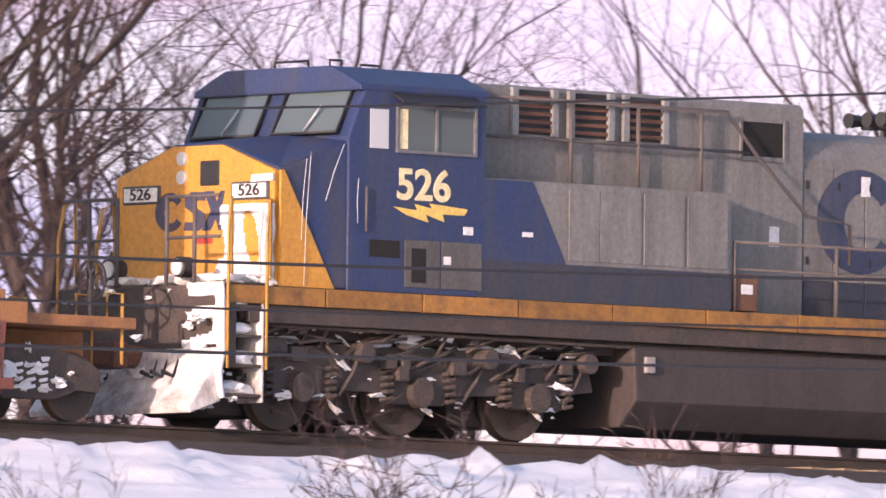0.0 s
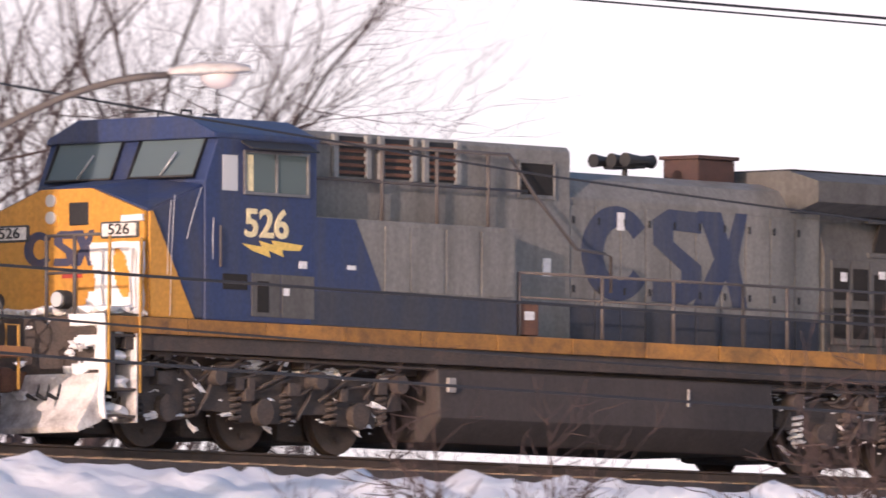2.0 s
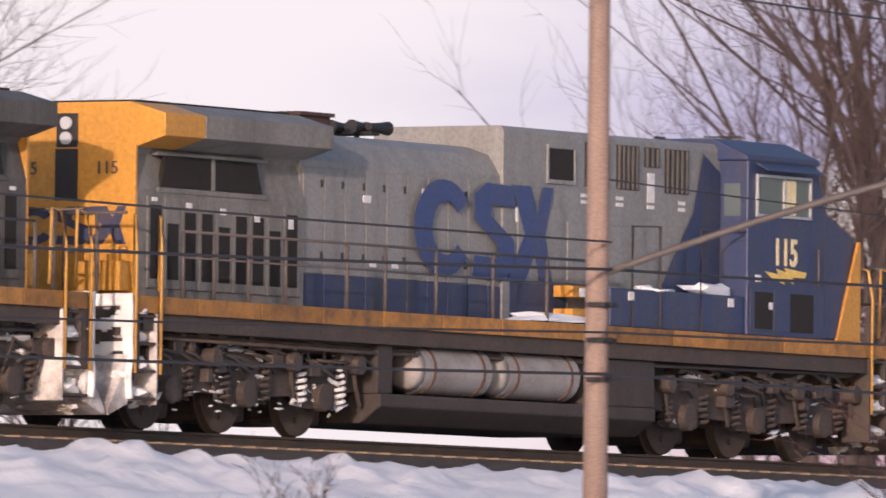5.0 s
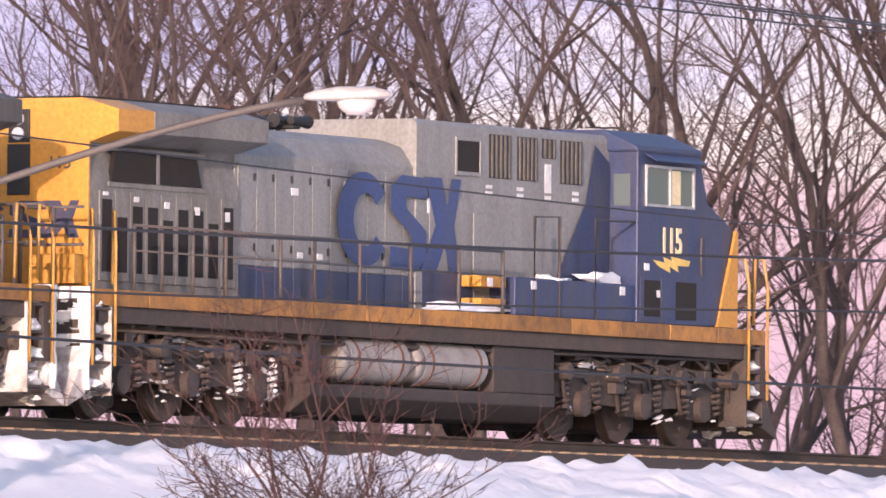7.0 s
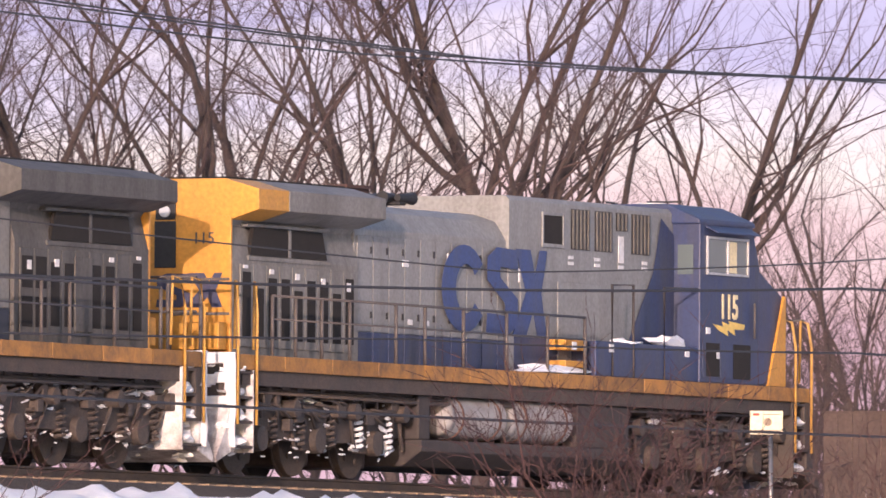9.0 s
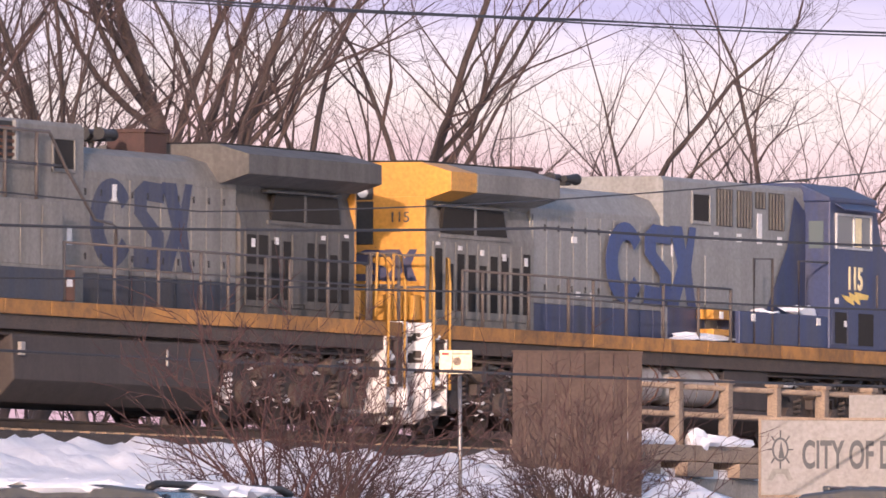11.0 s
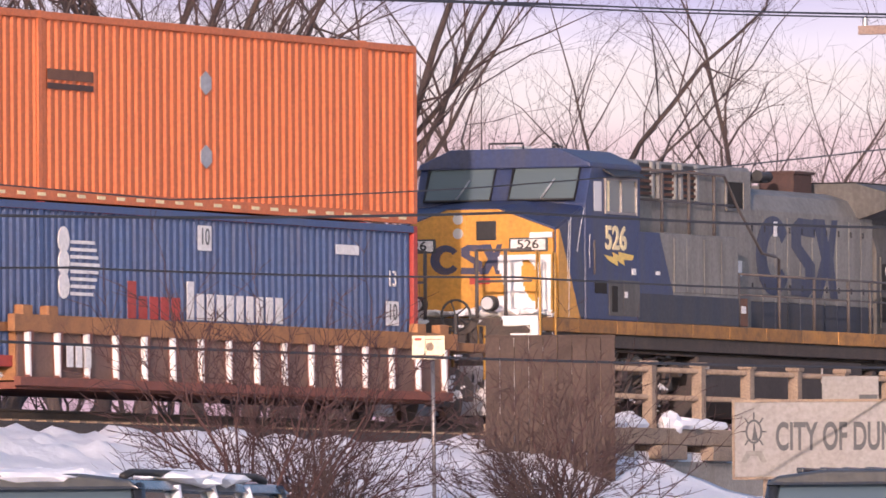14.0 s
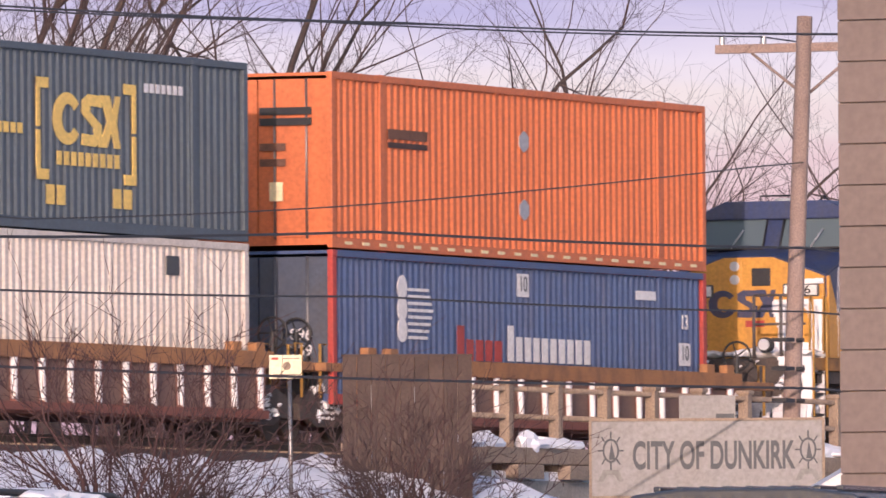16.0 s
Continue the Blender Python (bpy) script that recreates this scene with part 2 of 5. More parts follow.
def lettering(name, body, size, m, material, parent, depth=0.006, squash=1.0, bold=0.0):
    """Real letters as a mesh, standing in the plane that m turns them to, centred."""
    cu = bpy.data.curves.new(name, "FONT")
    cu.body, cu.size, cu.extrude, cu.align_x, cu.align_y = body, size, depth, "CENTER", "CENTER"
    cu.offset = bold
    tmp = bpy.data.objects.new(name, cu)
    me = bpy.data.meshes.new_from_object(tmp)
    bpy.data.objects.remove(tmp)
    me.transform(m @ Matrix.Diagonal((squash, 1, 1, 1)))
    me.materials.clear()
    me.materials.append(material)
    ob = new(name, me)
    ob.parent = parent
    return ob


def thing(name, label, category, m=None, group=""):
    e = new(name)
    e.empty_display_size = 0.3
    if m is not None:
        e.matrix_basis = m
    return tagged(e, label, category, group)


# ---- ground ----


def ground_height(x, y):
    knots = ((-400, -9.5), (-125, -7.85), (-89, -5.45), (-45, -4.4), (-22, -3.3), (-12.5, -2.35), (-5.2, -0.62), (-3.4, -0.42), (4.5, -0.42), (8, -0.9), (60, -1.4), (900, -6))
    z = knots[-1][1]
    for (a, za), (b, zb) in zip(knots, knots[1:]):
        if y <= b:
            k = max(0.0, (y - a) / (b - a))
            z = za + (zb - za) * k
            break
    if -90 < y < -4.2:
        z += 0.08 * noise.noise(Vector((x * 0.15, y * 0.2, 3.1))) + 0.03 * noise.noise(Vector((x * 0.9, y * 0.9, 7.7)))
    if -7.4 < y < -4.3:
        edge = min(1.0, (y + 7.4) / 0.9, (-4.3 - y) / 0.5)
        lump = max(0.0, noise.noise(Vector((x * 0.45, y * 0.5, 1.3))))
        small = max(0.0, noise.noise(Vector((x * 1.25, y * 1.9, 9.3))))
        z += edge * (0.06 + 0.14 * lump + 0.26 * small + 0.13 * noise.noise(Vector((x * 2.9, y * 3.1, 2.2))))
    if x > 202.6 and -24 < y < -4.0:
        # the ground drops to a street that passes under the line
        k = min(1.0, (x - 202.6) / 1.5) * min(1.0, (y + 24) / 6)
        z += (-5.0 - z) * k
    return z


def build_ground():
    ys = [-400, -250, -160, -125, -105, -89, -70, -55, -45, -36, -29, -24, -20] + [-17 + 0.5 * i for i in range(19)] + [-7.6 + 0.2 * i for i in range(18)] + [-3.9, -3.0, -1, 1, 3, 4.5, 6, 8, 14, 30, 60, 120, 250, 500, 900]
    xs = [-900, -500, -250, -120, -60, -20, 10, 30, 45] + [52 + 0.3 * i for i in range(710)] + [268, 274, 282, 292, 310, 340, 400, 520, 800, 1500]
    verts = [(x, y, ground_height(x, y)) for y in ys for x in xs]
    w = len(xs)
    faces = [(j * w + i, j * w + i + 1, (j + 1) * w + i + 1, (j + 1) * w + i) for j in range(len(ys) - 1) for i in range(w - 1)]
    me = bpy.data.meshes.new("ground")
    me.from_pydata(verts, [], faces)
    me.materials.append(SNOW)
    for p in me.polygons:
        p.use_smooth = True
    tagged(new("ground", me), "snow-covered embankment and open ground with a lumpy ploughed ridge", "ground", kind="structure")


build_ground()


def build_track(name, y):
    """Ballast bed, sleepers and two rails along x."""
    bm = bmesh.new()
    prism(bm, [(y - 2.0, -0.45), (y - 1.45, -0.20), (y + 1.45, -0.20), (y + 2.0, -0.45)], -300, 700, "x")
    bed = tagged(part(name, bm, BALLAST), "dark stone ballast bed with snow between the rails", "track bed", kind="structure")
    for s in (-1, 1):
        bm = bmesh.new()
        c = y + s * 0.755
        prism(bm, [(c - 0.075, -0.172), (c + 0.075, -0.172), (c + 0.07, -0.15), (c + 0.012, -0.13), (c + 0.012, -0.045), (c + 0.036, -0.03), (c + 0.036, 0.0), (c - 0.036, 0.0), (c - 0.036, -0.03), (c - 0.012, -0.045), (c - 0.012, -0.13), (c - 0.07, -0.15)], -300, 700, "x")
        part("rail", bm, RUNGEAR, bed, "rusty-sided steel rail")
    bm = bmesh.new()
    box(bm, 40, 300, y - 0.62, y + 0.62, -0.205, -0.10)
    part("snow_strip", bm, SNOW, bed, "packed snow between the rails")
    bm = bmesh.new()
    box(bm, 0, 0.23, y - 1.3, y + 1.3, -0.30, -0.165)
    first = part("sleeper", bm, TIMBER, bed)
    for i in range(1, 299):
        o = first.copy()
        scene.collection.objects.link(o)
        o.location.x = 90 + i * 0.6
    first.location.x = 90


build_track("track_bed", 0.0)
build_track("far_track_bed", 4.3)


# ---- far sky of sunset cloud ----


def build_backdrop():
    m, nt, bsdf = nodes_of("sunset_cloud")
    n, l = nt.nodes, nt.links
    co = n.new("ShaderNodeTexCoord")
    mp = n.new("ShaderNodeMapping")
    mp.inputs["Scale"].default_value = (0.016, 0.016, 0.085)
    l.new(co.outputs["Object"], mp.inputs["Vector"])
    big = n.new("ShaderNodeTexNoise")
    big.inputs["Scale"].default_value, big.inputs["Detail"].default_value = 1.4, 4
    big.inputs["Distortion"].default_value = 0.5
    l.new(mp.outputs[0], big.inputs["Vector"])
    sep = n.new("ShaderNodeSeparateXYZ")
    l.new(co.outputs["Object"], sep.inputs[0])
    high = n.new("ShaderNodeMapRange")
    high.inputs["From Min"].default_value, high.inputs["From Max"].default_value = 10.0, 42.0
    l.new(sep.outputs["Z"], high.inputs["Value"])
    wisp = n.new("ShaderNodeMapRange")
    wisp.inputs["From Min"].default_value, wisp.inputs["From Max"].default_value = 0.3, 0.7
    wisp.inputs["To Min"].default_value, wisp.inputs["To Max"].default_value = -0.11, 0.11
    l.new(big.outputs["Fac"], wisp.inputs["Value"])
    add = n.new("ShaderNodeMath")
    l.new(high.outputs[0], add.inputs[0])
    l.new(wisp.outputs[0], add.inputs[1])
    ramp = n.new("ShaderNodeValToRGB")
    cr = ramp.color_ramp
    cr.elements[0].position, cr.elements[0].color = 0.10, (0.80, 0.52, 0.52, 1)
    cr.elements[1].position, cr.elements[1].color = 1.0, (0.95, 0.66, 0.66, 1)
    for pos, col in ((0.20, (0.92, 0.62, 0.56, 1)), (0.27, (1.0, 0.74, 0.64, 1)), (0.34, (1.08, 0.92, 0.75, 1)), (0.42, (1.02, 0.90, 0.84, 1)), (0.52, (0.66, 0.60, 0.74, 1)), (0.62, (0.78, 0.71, 0.80, 1)), (0.72, (1.12, 1.02, 0.94, 1)), (0.84, (0.95, 0.79, 0.84, 1))):
        e = cr.elements.new(pos)
        e.color = col
    l.new(add.outputs[0], ramp.inputs["Fac"])
    # a stretch of thin, sunlit cloud between two banks
    off = n.new("ShaderNodeMath")
    off.inputs[1].default_value = 89.0
    l.new(sep.outputs["Y"], off.inputs[0])
    way = n.new("ShaderNodeMath")
    way.operation = "DIVIDE"
    l.new(sep.outputs["X"], way.inputs[0])
    l.new(off.outputs[0], way.inputs[1])
    wavy = n.new("ShaderNodeMath")
    wavy.operation = "MULTIPLY_ADD"
    wavy.inputs[1].default_value = 0.5
    l.new(wisp.outputs[0], wavy.inputs[0])
    l.new(way.outputs[0], wavy.inputs[2])
    rise, fall = n.new("ShaderNodeMapRange"), n.new("ShaderNodeMapRange")
    for node, lo, hi, v0, v1 in ((rise, 0.99, 1.13, 0.0, 0.9), (fall, 1.74, 1.92, 1.0, 0.0)):
        node.interpolation_type = "SMOOTHSTEP"
        node.inputs["From Min"].default_value, node.inputs["From Max"].default_value = lo, hi
        node.inputs["To Min"].default_value, node.inputs["To Max"].default_value = v0, v1
        l.new(wavy.outputs[0], node.inputs["Value"])
    both = n.new("ShaderNodeMath")
    both.operation = "MULTIPLY"
    l.new(rise.outputs[0], both.inputs[0])
    l.new(fall.outputs[0], both.inputs[1])
    bright = n.new("ShaderNodeMix")
    bright.data_type = "RGBA"
    bright.inputs["B"].default_value = (1.26, 1.14, 0.98, 1)
    l.new(both.outputs[0], bright.inputs["Factor"])
    l.new(ramp.outputs["Color"], bright.inputs["A"])
    em = n.new("ShaderNodeEmission")
    em.inputs["Strength"].default_value = 0.64
    l.new(bright.outputs["Result"], em.inputs["Color"])
    l.new(em.outputs[0], n["Material Output"].inputs["Surface"])
    bm = bmesh.new()
    prev = None
    for i in range(41):
        a = radians(20 + i * 2.0)
        x, y = 620 * math.sin(a), 620 * math.cos(a) - 89
        q = (bm.verts.new((x, y, -12)), bm.verts.new((x, y, 110)))
        if prev:
            bm.faces.new((prev[0], q[0], q[1], prev[1]))
        prev = q
    ob = part("backdrop", bm, m)
    tagged(ob, "pink and lavender sunset cloud behind bare trees", "sky", kind="structure")


build_backdrop()

# ---- train ----
SPEED, START = 9.24, 101.5
TRAIN = []  # (thing, place along the train, turned)
WHEELS = []  # (wheelset, x, z, radius, sense)


def shapes_mark(parent, x0, x1, z0, z1, y, s, flip, material, name="emblem", turn=None):
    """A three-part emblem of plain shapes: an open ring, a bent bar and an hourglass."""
    w, h = x1 - x0, z1 - z0

    def at(a, b):
        a = 1 - a if flip else a
        return (x0 + a * w, z0 + b * h)
    ya, yb = sorted((y, y + s * 0.008))
    k = 22
    ring = [(0.21 + 0.21 * math.cos(0.62 + 5.04 * i / k), 0.5 + 0.5 * math.sin(0.62 + 5.04 * i / k)) for i in range(k + 1)]
    ring += [(0.23 + 0.10 * math.cos(0.62 + 5.04 * i / k), 0.5 + 0.28 * math.sin(0.62 + 5.04 * i / k)) for i in range(k, -1, -1)]
    bend = [(0.72, 0.76), (0.72, 0.98), (0.52, 1.0), (0.43, 0.88), (0.43, 0.62), (0.60, 0.36), (0.60, 0.22), (0.43, 0.24), (0.42, 0.02), (0.63, 0.0), (0.72, 0.12), (0.72, 0.42), (0.55, 0.66), (0.55, 0.78)]
    cross = [(0.70, 1.0), (0.84, 1.0), (0.885, 0.70), (0.93, 1.0), (1.0, 1.0), (0.945, 0.5), (1.0, 0.0), (0.91, 0.0), (0.87, 0.30), (0.80, 0.0), (0.67, 0.0), (0.80, 0.5)]
    for shape in (ring, bend, cross):
        bm = bmesh.new()
        prism(bm, [at(p, q) for p, q in shape], ya, yb)
        if turn is not None:
            bmesh.ops.transform(bm, matrix=turn, verts=bm.verts[:])
        part(name, bm, material, parent)


def stanchion_rail(parent, xs, y, z0, z1, material, mid=True):
    """Posts with a top rail and a middle rail, each a part."""
    for x in xs:
        bars("stanchion", material, parent, [[(x, y, z0), (x, y, z1)]], 0.028)
    bars("handrail", material, parent, [[(xs[0], y, z1), (xs[-1], y, z1)]], 0.022)
    if mid:
        bars("handrail", material, parent, [[(xs[0], y, (z0 + z1) / 2 + 0.1), (xs[-1], y, (z0 + z1) / 2 + 0.1)]], 0.016)


def snow_clump(bm, c, sx, sy, sz, rnd, rough=0.55, level=2, spin=0.0):
    r = bmesh.ops.create_icosphere(bm, subdivisions=level, radius=1.0)
    o = Vector((rnd.random() * 50, rnd.random() * 50, 0))
    ca, sa = math.cos(spin), math.sin(spin)
    for v in r["verts"]:
        k = 1 + rough * noise.noise(v.co * 1.6 + o)
        dx, dz = v.co.x * sx * k, v.co.z * sz * k
        v.co = Vector((c[0] + dx * ca - dz * sa, c[1] + v.co.y * sy * k, c[2] + dx * sa + dz * ca))


def snow_sheet(parent, name, x, ys, zs, near, face, keep, label):
    """A ragged crust of snow on an end face: a grid with gaps, thickened."""
    bm = bmesh.new()
    ny, nz = 34, 46
    grid = {}
    for i in range(ny + 1):
        for j in range(nz + 1):
            y, z = ys[0] + (ys[1] - ys[0]) * i / ny, zs[0] + (zs[1] - zs[0]) * j / nz
            if keep(y, z):
                swell = 0.03 + 0.06 * noise.noise(Vector((y * 3.0, z * 3.0, 8.0)))
                grid[i, j] = bm.verts.new((x + face * swell, near * y, z))
    for i, j in list(grid):
        q = [(i, j), (i + 1, j), (i + 1, j + 1), (i, j + 1)]
        if all(c in grid for c in q):
            bm.faces.new([grid[c] for c in q])
    bmesh.ops.delete(bm, geom=[v for v in bm.verts if not v.link_faces], context="VERTS")
    bmesh.ops.solidify(bm, geom=bm.faces[:], thickness=0.05)
    return part(name, bm, CAKED_AND_LIT, parent, label, smooth=True)


def build_truck(parent, centre, rnd, snowy):
    """Three-axle truck: side frames with pedestals, springs, brake gear, wheelsets."""
    for s in (-1, 1):
        bm = bmesh.new()
        y0, y1 = sorted((s * 1.02, s * 1.16))
        top, mid = 1.08, 0.64
        poly = [(centre - 3.0, mid), (centre - 2.9, top - 0.1), (centre - 1.4, top), (centre + 1.4, top), (centre + 2.9, top - 0.1), (centre + 3.0, mid), (centre + 2.45, mid - 0.06), (centre + 2.42, 0.38), (centre + 1.62, 0.38), (centre + 1.55, mid - 0.1), (centre + 0.48, mid - 0.14), (centre + 0.42, 0.38), (centre - 0.42, 0.38), (centre - 0.48, mid - 0.14), (centre - 1.55, mid - 0.1), (centre - 1.62, 0.38), (centre - 2.42, 0.38), (centre - 2.45, mid - 0.06)]
        prism(bm, poly, y0, y1, bevel=0.02)
        frame_part = part("truck_frame", bm, RUNGEAR, parent, "grimy cast truck side frame")
        for a in (-2.0, 0.0, 2.0):
            bm = bmesh.new()
            disc(bm, (centre + a, s * 1.19, 0.53), 0.19, 0.16, "y", 14, 0.02)
            box(bm, centre + a - 0.26, centre + a + 0.26, *sorted((s * 1.02, s * 1.14)), 0.40, 0.78, bevel=0.03)
            part("journal_box", bm, RUNGEAR, frame_part)
            for d in (-0.52, 0.52):
                bm = bmesh.new()
                pts = [(centre + a + d + 0.10 * math.cos(i * 0.9), s * 1.14 + 0.10 * math.sin(i * 0.9), 0.42 + i * 0.0125) for i in range(36)]
                tube(bm, pts, 0.026, 5)
                part("coil_spring", bm, CAKED_AND_LIT if snowy and rnd.random() < 0.12 else RUNGEAR, frame_part)
        for a in (-2.75, -1.05, 1.05, 2.75):
            bm = bmesh.new()
            disc(bm, (centre + a, s * 1.22, 0.98), 0.13, 0.34, "y", 12, 0.02)
            tube(bm, [(centre + a, s * 1.25, 0.98), (centre + a + 0.12, s * 1.22, 0.7), (centre + a + 0.3, s * 1.18, 0.45)], 0.03)
            part("brake_cylinder", bm, RUNGEAR, frame_part)
        lines = []
        for i in range(26):
            x = centre - 2.9 + i * 0.215 + rnd.uniform(-0.2, 0.2)
            z = rnd.uniform(0.95, 1.38)
            lines.append([(x, s * 1.2, z), (x + 0.25, s * 1.28, z - 0.1 * rnd.random()), (x + 0.6, s * rnd.uniform(1.2, 1.3), z + rnd.uniform(-0.25, 0.1)), (x + 0.8, s * 1.2, z - rnd.uniform(0, 0.4))])
        for i in range(12):
            x, z = centre + rnd.uniform(-2.8, 2.5), rnd.uniform(0.75, 1.35)
            quick("valve_box", RUNGEAR, frame_part, (x, x + rnd.uniform(0.12, 0.35), *sorted((s * 1.05, s * 1.3)), z - 0.1, z + 0.08), bevel=0.02)
        bars("brake_pipe", RUNGEAR, frame_part, lines, 0.025)
        bm = bmesh.new()
        for i in range(16):
            snow_clump(bm, (centre + rnd.uniform(-2.8, 2.8), s * rnd.uniform(1.05, 1.18), rnd.choice((1.09, 1.1, 1.3, 1.36))), rnd.uniform(0.12, 0.42), 0.07, rnd.uniform(0.02, 0.05), rnd, 1.2, 2)
        for i in range(85 if snowy else 30):
            x = centre + rnd.uniform(-2.95, 2.95)
            z = rnd.choice((0.34, 0.42, 0.5, 0.62, 0.7, 0.88, 1.05, 1.14, 1.24)) + rnd.uniform(-0.07, 0.07)
            big = rnd.random() ** 3
            snow_clump(bm, (x, s * rnd.uniform(1.10, 1.21), z), 0.03 + 0.17 * big, 0.02 + 0.02 * big, 0.010 + 0.045 * big * rnd.random(), rnd, 1.3, 2, rnd.choice((0.0, 0.1, 0.2, -0.15, -0.3, 0.6)))
        ob = part("packed_snow", bm, CAKED_AND_LIT, frame_part, "dirty snow packed on the truck")
        ob["kind"] = "stuff"
    for a in (-2.0, 0.0, 2.0):
        bm = bmesh.new()
        tube(bm, [(0, -0.85, 0), (0, 0.85, 0)], 0.09, 10)
        for s in (-1, 1):
            disc(bm, (0, s * 0.755, 0), 0.52, 0.13, "y", 28, 0.015)
            disc(bm, (0, s * 0.70, 0), 0.55, 0.03, "y", 28)
            for k in range(5):
                disc(bm, (0.3 * math.cos(k * 1.2566), s * 0.83, 0.3 * math.sin(k * 1.2566)), 0.05, 0.03, "y", 8)
        quick("traction_motor", RUNGEAR, parent, (centre + a - 0.15, centre + a + 1.0, -0.62, 0.62, 0.16, 0.98), bevel=0.10)
        w = part("wheelset", bm, RUNGEAR, parent, "steel wheels on an axle")
        w.location = (centre + a, 0, 0.53)
        WHEELS.append((w, centre + a, 0.53, parent))


def build_locomotive(near, old, digits, label):
    """A six-axle freight diesel with a wide cab. x runs from its rear coupler to its front; near is the side that shows."""
    rnd = random.Random(7 + old)
    loco = thing("locomotive", label, "locomotive", group="locomotives of the train")
    body = GREY if old else CLEAN_GREY
    dark = DARK_GREY if old else GREY
    P = lambda name, m, *b, bevel=0.012, label="": quick(name, m, loco, *b, bevel=bevel, label=label)

    def yy(s, a, b):
        return sorted((s * a, s * b))

    # underframe and walkway
    P("underframe", RUNGEAR, (0.75, 21.6, -1.05, 1.05, 1.12, 1.46), (0.6, 21.7, -1.5, 1.5, 1.66, 1.72))
    for s in (-1, 1):
        cuts = [0.6 + i * 1.624 for i in range(14)]
        for a, b in zip(cuts, cuts[1:]):
            P("side_sill", DULL_YELLOW, (a + 0.012, b - 0.012, *yy(s, 1.44, 1.52), 1.50, 1.72), label="grimy yellow sill panel" if s == near and a < 1 else "")
        P("sill_skirt", RUNGEAR, (0.9, 21.3, *yy(s, 1.38, 1.46), 1.28, 1.50))
    # end platforms, pilots, couplers
    for e, x0, x1 in ((-1, 0.55, 0.75), (1, 21.55, 21.75)):
        P("pilot_plate", RUNGEAR, (x0, x1, -1.5, 1.5, 0.75, 1.72))
        bm = bmesh.new()
        xe = x0 if e < 0 else x1
        prism(bm, [(xe, 0.95), (xe, 0.30), (xe + e * 0.50, 0.14), (xe + e * 0.52, 0.22), (xe + e * 0.2, 0.62), (xe + e * 0.06, 0.95)], -1.45, 1.45, bevel=0.02)
        part("snow_plough", bm, DIRTY_SNOW if old or e < 0 else RUNGEAR, loco, "pilot plough crusted with snow" if old or e < 0 else "steel pilot plough")
        bm = bmesh.new()
        box(bm, xe, xe + e * 0.5, -0.13, 0.13, 0.74, 1.0, bevel=0.04)
        box(bm, xe + e * 0.35, xe + e * 0.62, -0.24, 0.2, 0.70, 1.04, bevel=0.07)
        part("coupler", bm, RUST, loco, "rusty knuckle coupler")
        for s in (-1, 1):
            # corner steps
            xs = (x0, x0 + 0.62) if e < 0 else (x1 - 0.62, x1)
            for k in range(4):
                P("step", RUNGEAR, (*xs, *yy(s, 1.12, 1.5), 0.36 + k * 0.36, 0.40 + k * 0.36))
            P("step_side", DIRTY_SNOW if e < 0 or old else RUNGEAR, (xs[1] if e < 0 else xs[0] - 0.04, (xs[1] + 0.04) if e < 0 else xs[0], *yy(s, 1.05, 1.5), 0.3, 1.72))
            hz = 2.75
            xa, xb = (x0 + 0.02, x0 + 0.66) if e < 0 else (x1 - 0.02, x1 - 0.66)
            for xx in (xa, xb):
                pts = [(xx, s * 1.54, 0.7), (xx, s * 1.54, 2.35), (xx - e * 0.06, s * 1.50, hz), (xx - e * 0.16, s * 1.42, hz + 0.04), (xx - e * 0.18, s * 1.40, 1.8)]
                bars("grab_rail", YRAIL, loco, [pts], 0.022)
        for y in (-0.95, -0.45, 0.45, 0.95):
            bars("end_stanchion", RAILPAINT, loco, [[(xe, y, 1.72), (xe, y, 2.8)]], 0.03)
        for z in (2.3, 2.8):
            for y0, y1 in ((-1.4, -0.45), (0.45, 1.4)):
                bars("end_rail", RAILPAINT, loco, [[(xe, y0, z), (xe, y1, z)]], 0.024)
        lines = [[(xe + e * 0.02, y, 0.95), (xe + e * 0.2, y + 0.03, 0.6), (xe + e * 0.42, y + 0.06, 0.66)] for y in (-0.8, -0.6, -0.42, 0.42, 0.6, 0.8)]
        bars("air_hose", BLACK, loco, lines, 0.03)
        bm = bmesh.new()
        for i in range(70):
            big = rnd.random() ** 2
            snow_clump(bm, (xe + rnd.uniform(-0.25, 0.35), rnd.uniform(-1.45, 1.45), rnd.uniform(0.2, 0.7) if i < 45 else rnd.uniform(0.7, 1.7)), 0.02 + 0.06 * big, 0.03 + 0.13 * big, 0.015 + 0.05 * big, rnd, 1.5, 2)
        for s in (-1, 1):
            for k in range(4):
                xs = (x0 + 0.3) if e < 0 else (x1 - 0.3)
                snow_clump(bm, (xs, s * 1.3, 0.46 + k * 0.36), 0.30, 0.2, 0.10, rnd)
        ob = part("packed_snow", bm, CAKED_AND_LIT, loco, "snow caked over steps and pilot")
        ob["kind"] = "stuff"
        if e < 0 or old:
            def caked(y, z):
                w = noise.noise(Vector((y * 4.1, z * 3.3, 6.0 + e))) + 0.4 * noise.noise(Vector((y * 11, z * 9, 2.0)))
                k = (z - 0.50) / 0.34 - 0.45 * (y - 1.1)
                gap = abs(k - round(k)) < 0.23 + 0.16 * w and 0.72 < y < 1.36 + 0.1 * w and z < 1.58
                return z > 0.34 + 0.08 * w and y > 0.84 + 0.22 * w + (0.2 if z < 0.7 else 0) and not gap
            snow_sheet(loco, "step_crust", xe + e * 0.03, (0.60, 1.53), (0.30, 1.74), near, e, caked, "snow crusted over the corner steps")

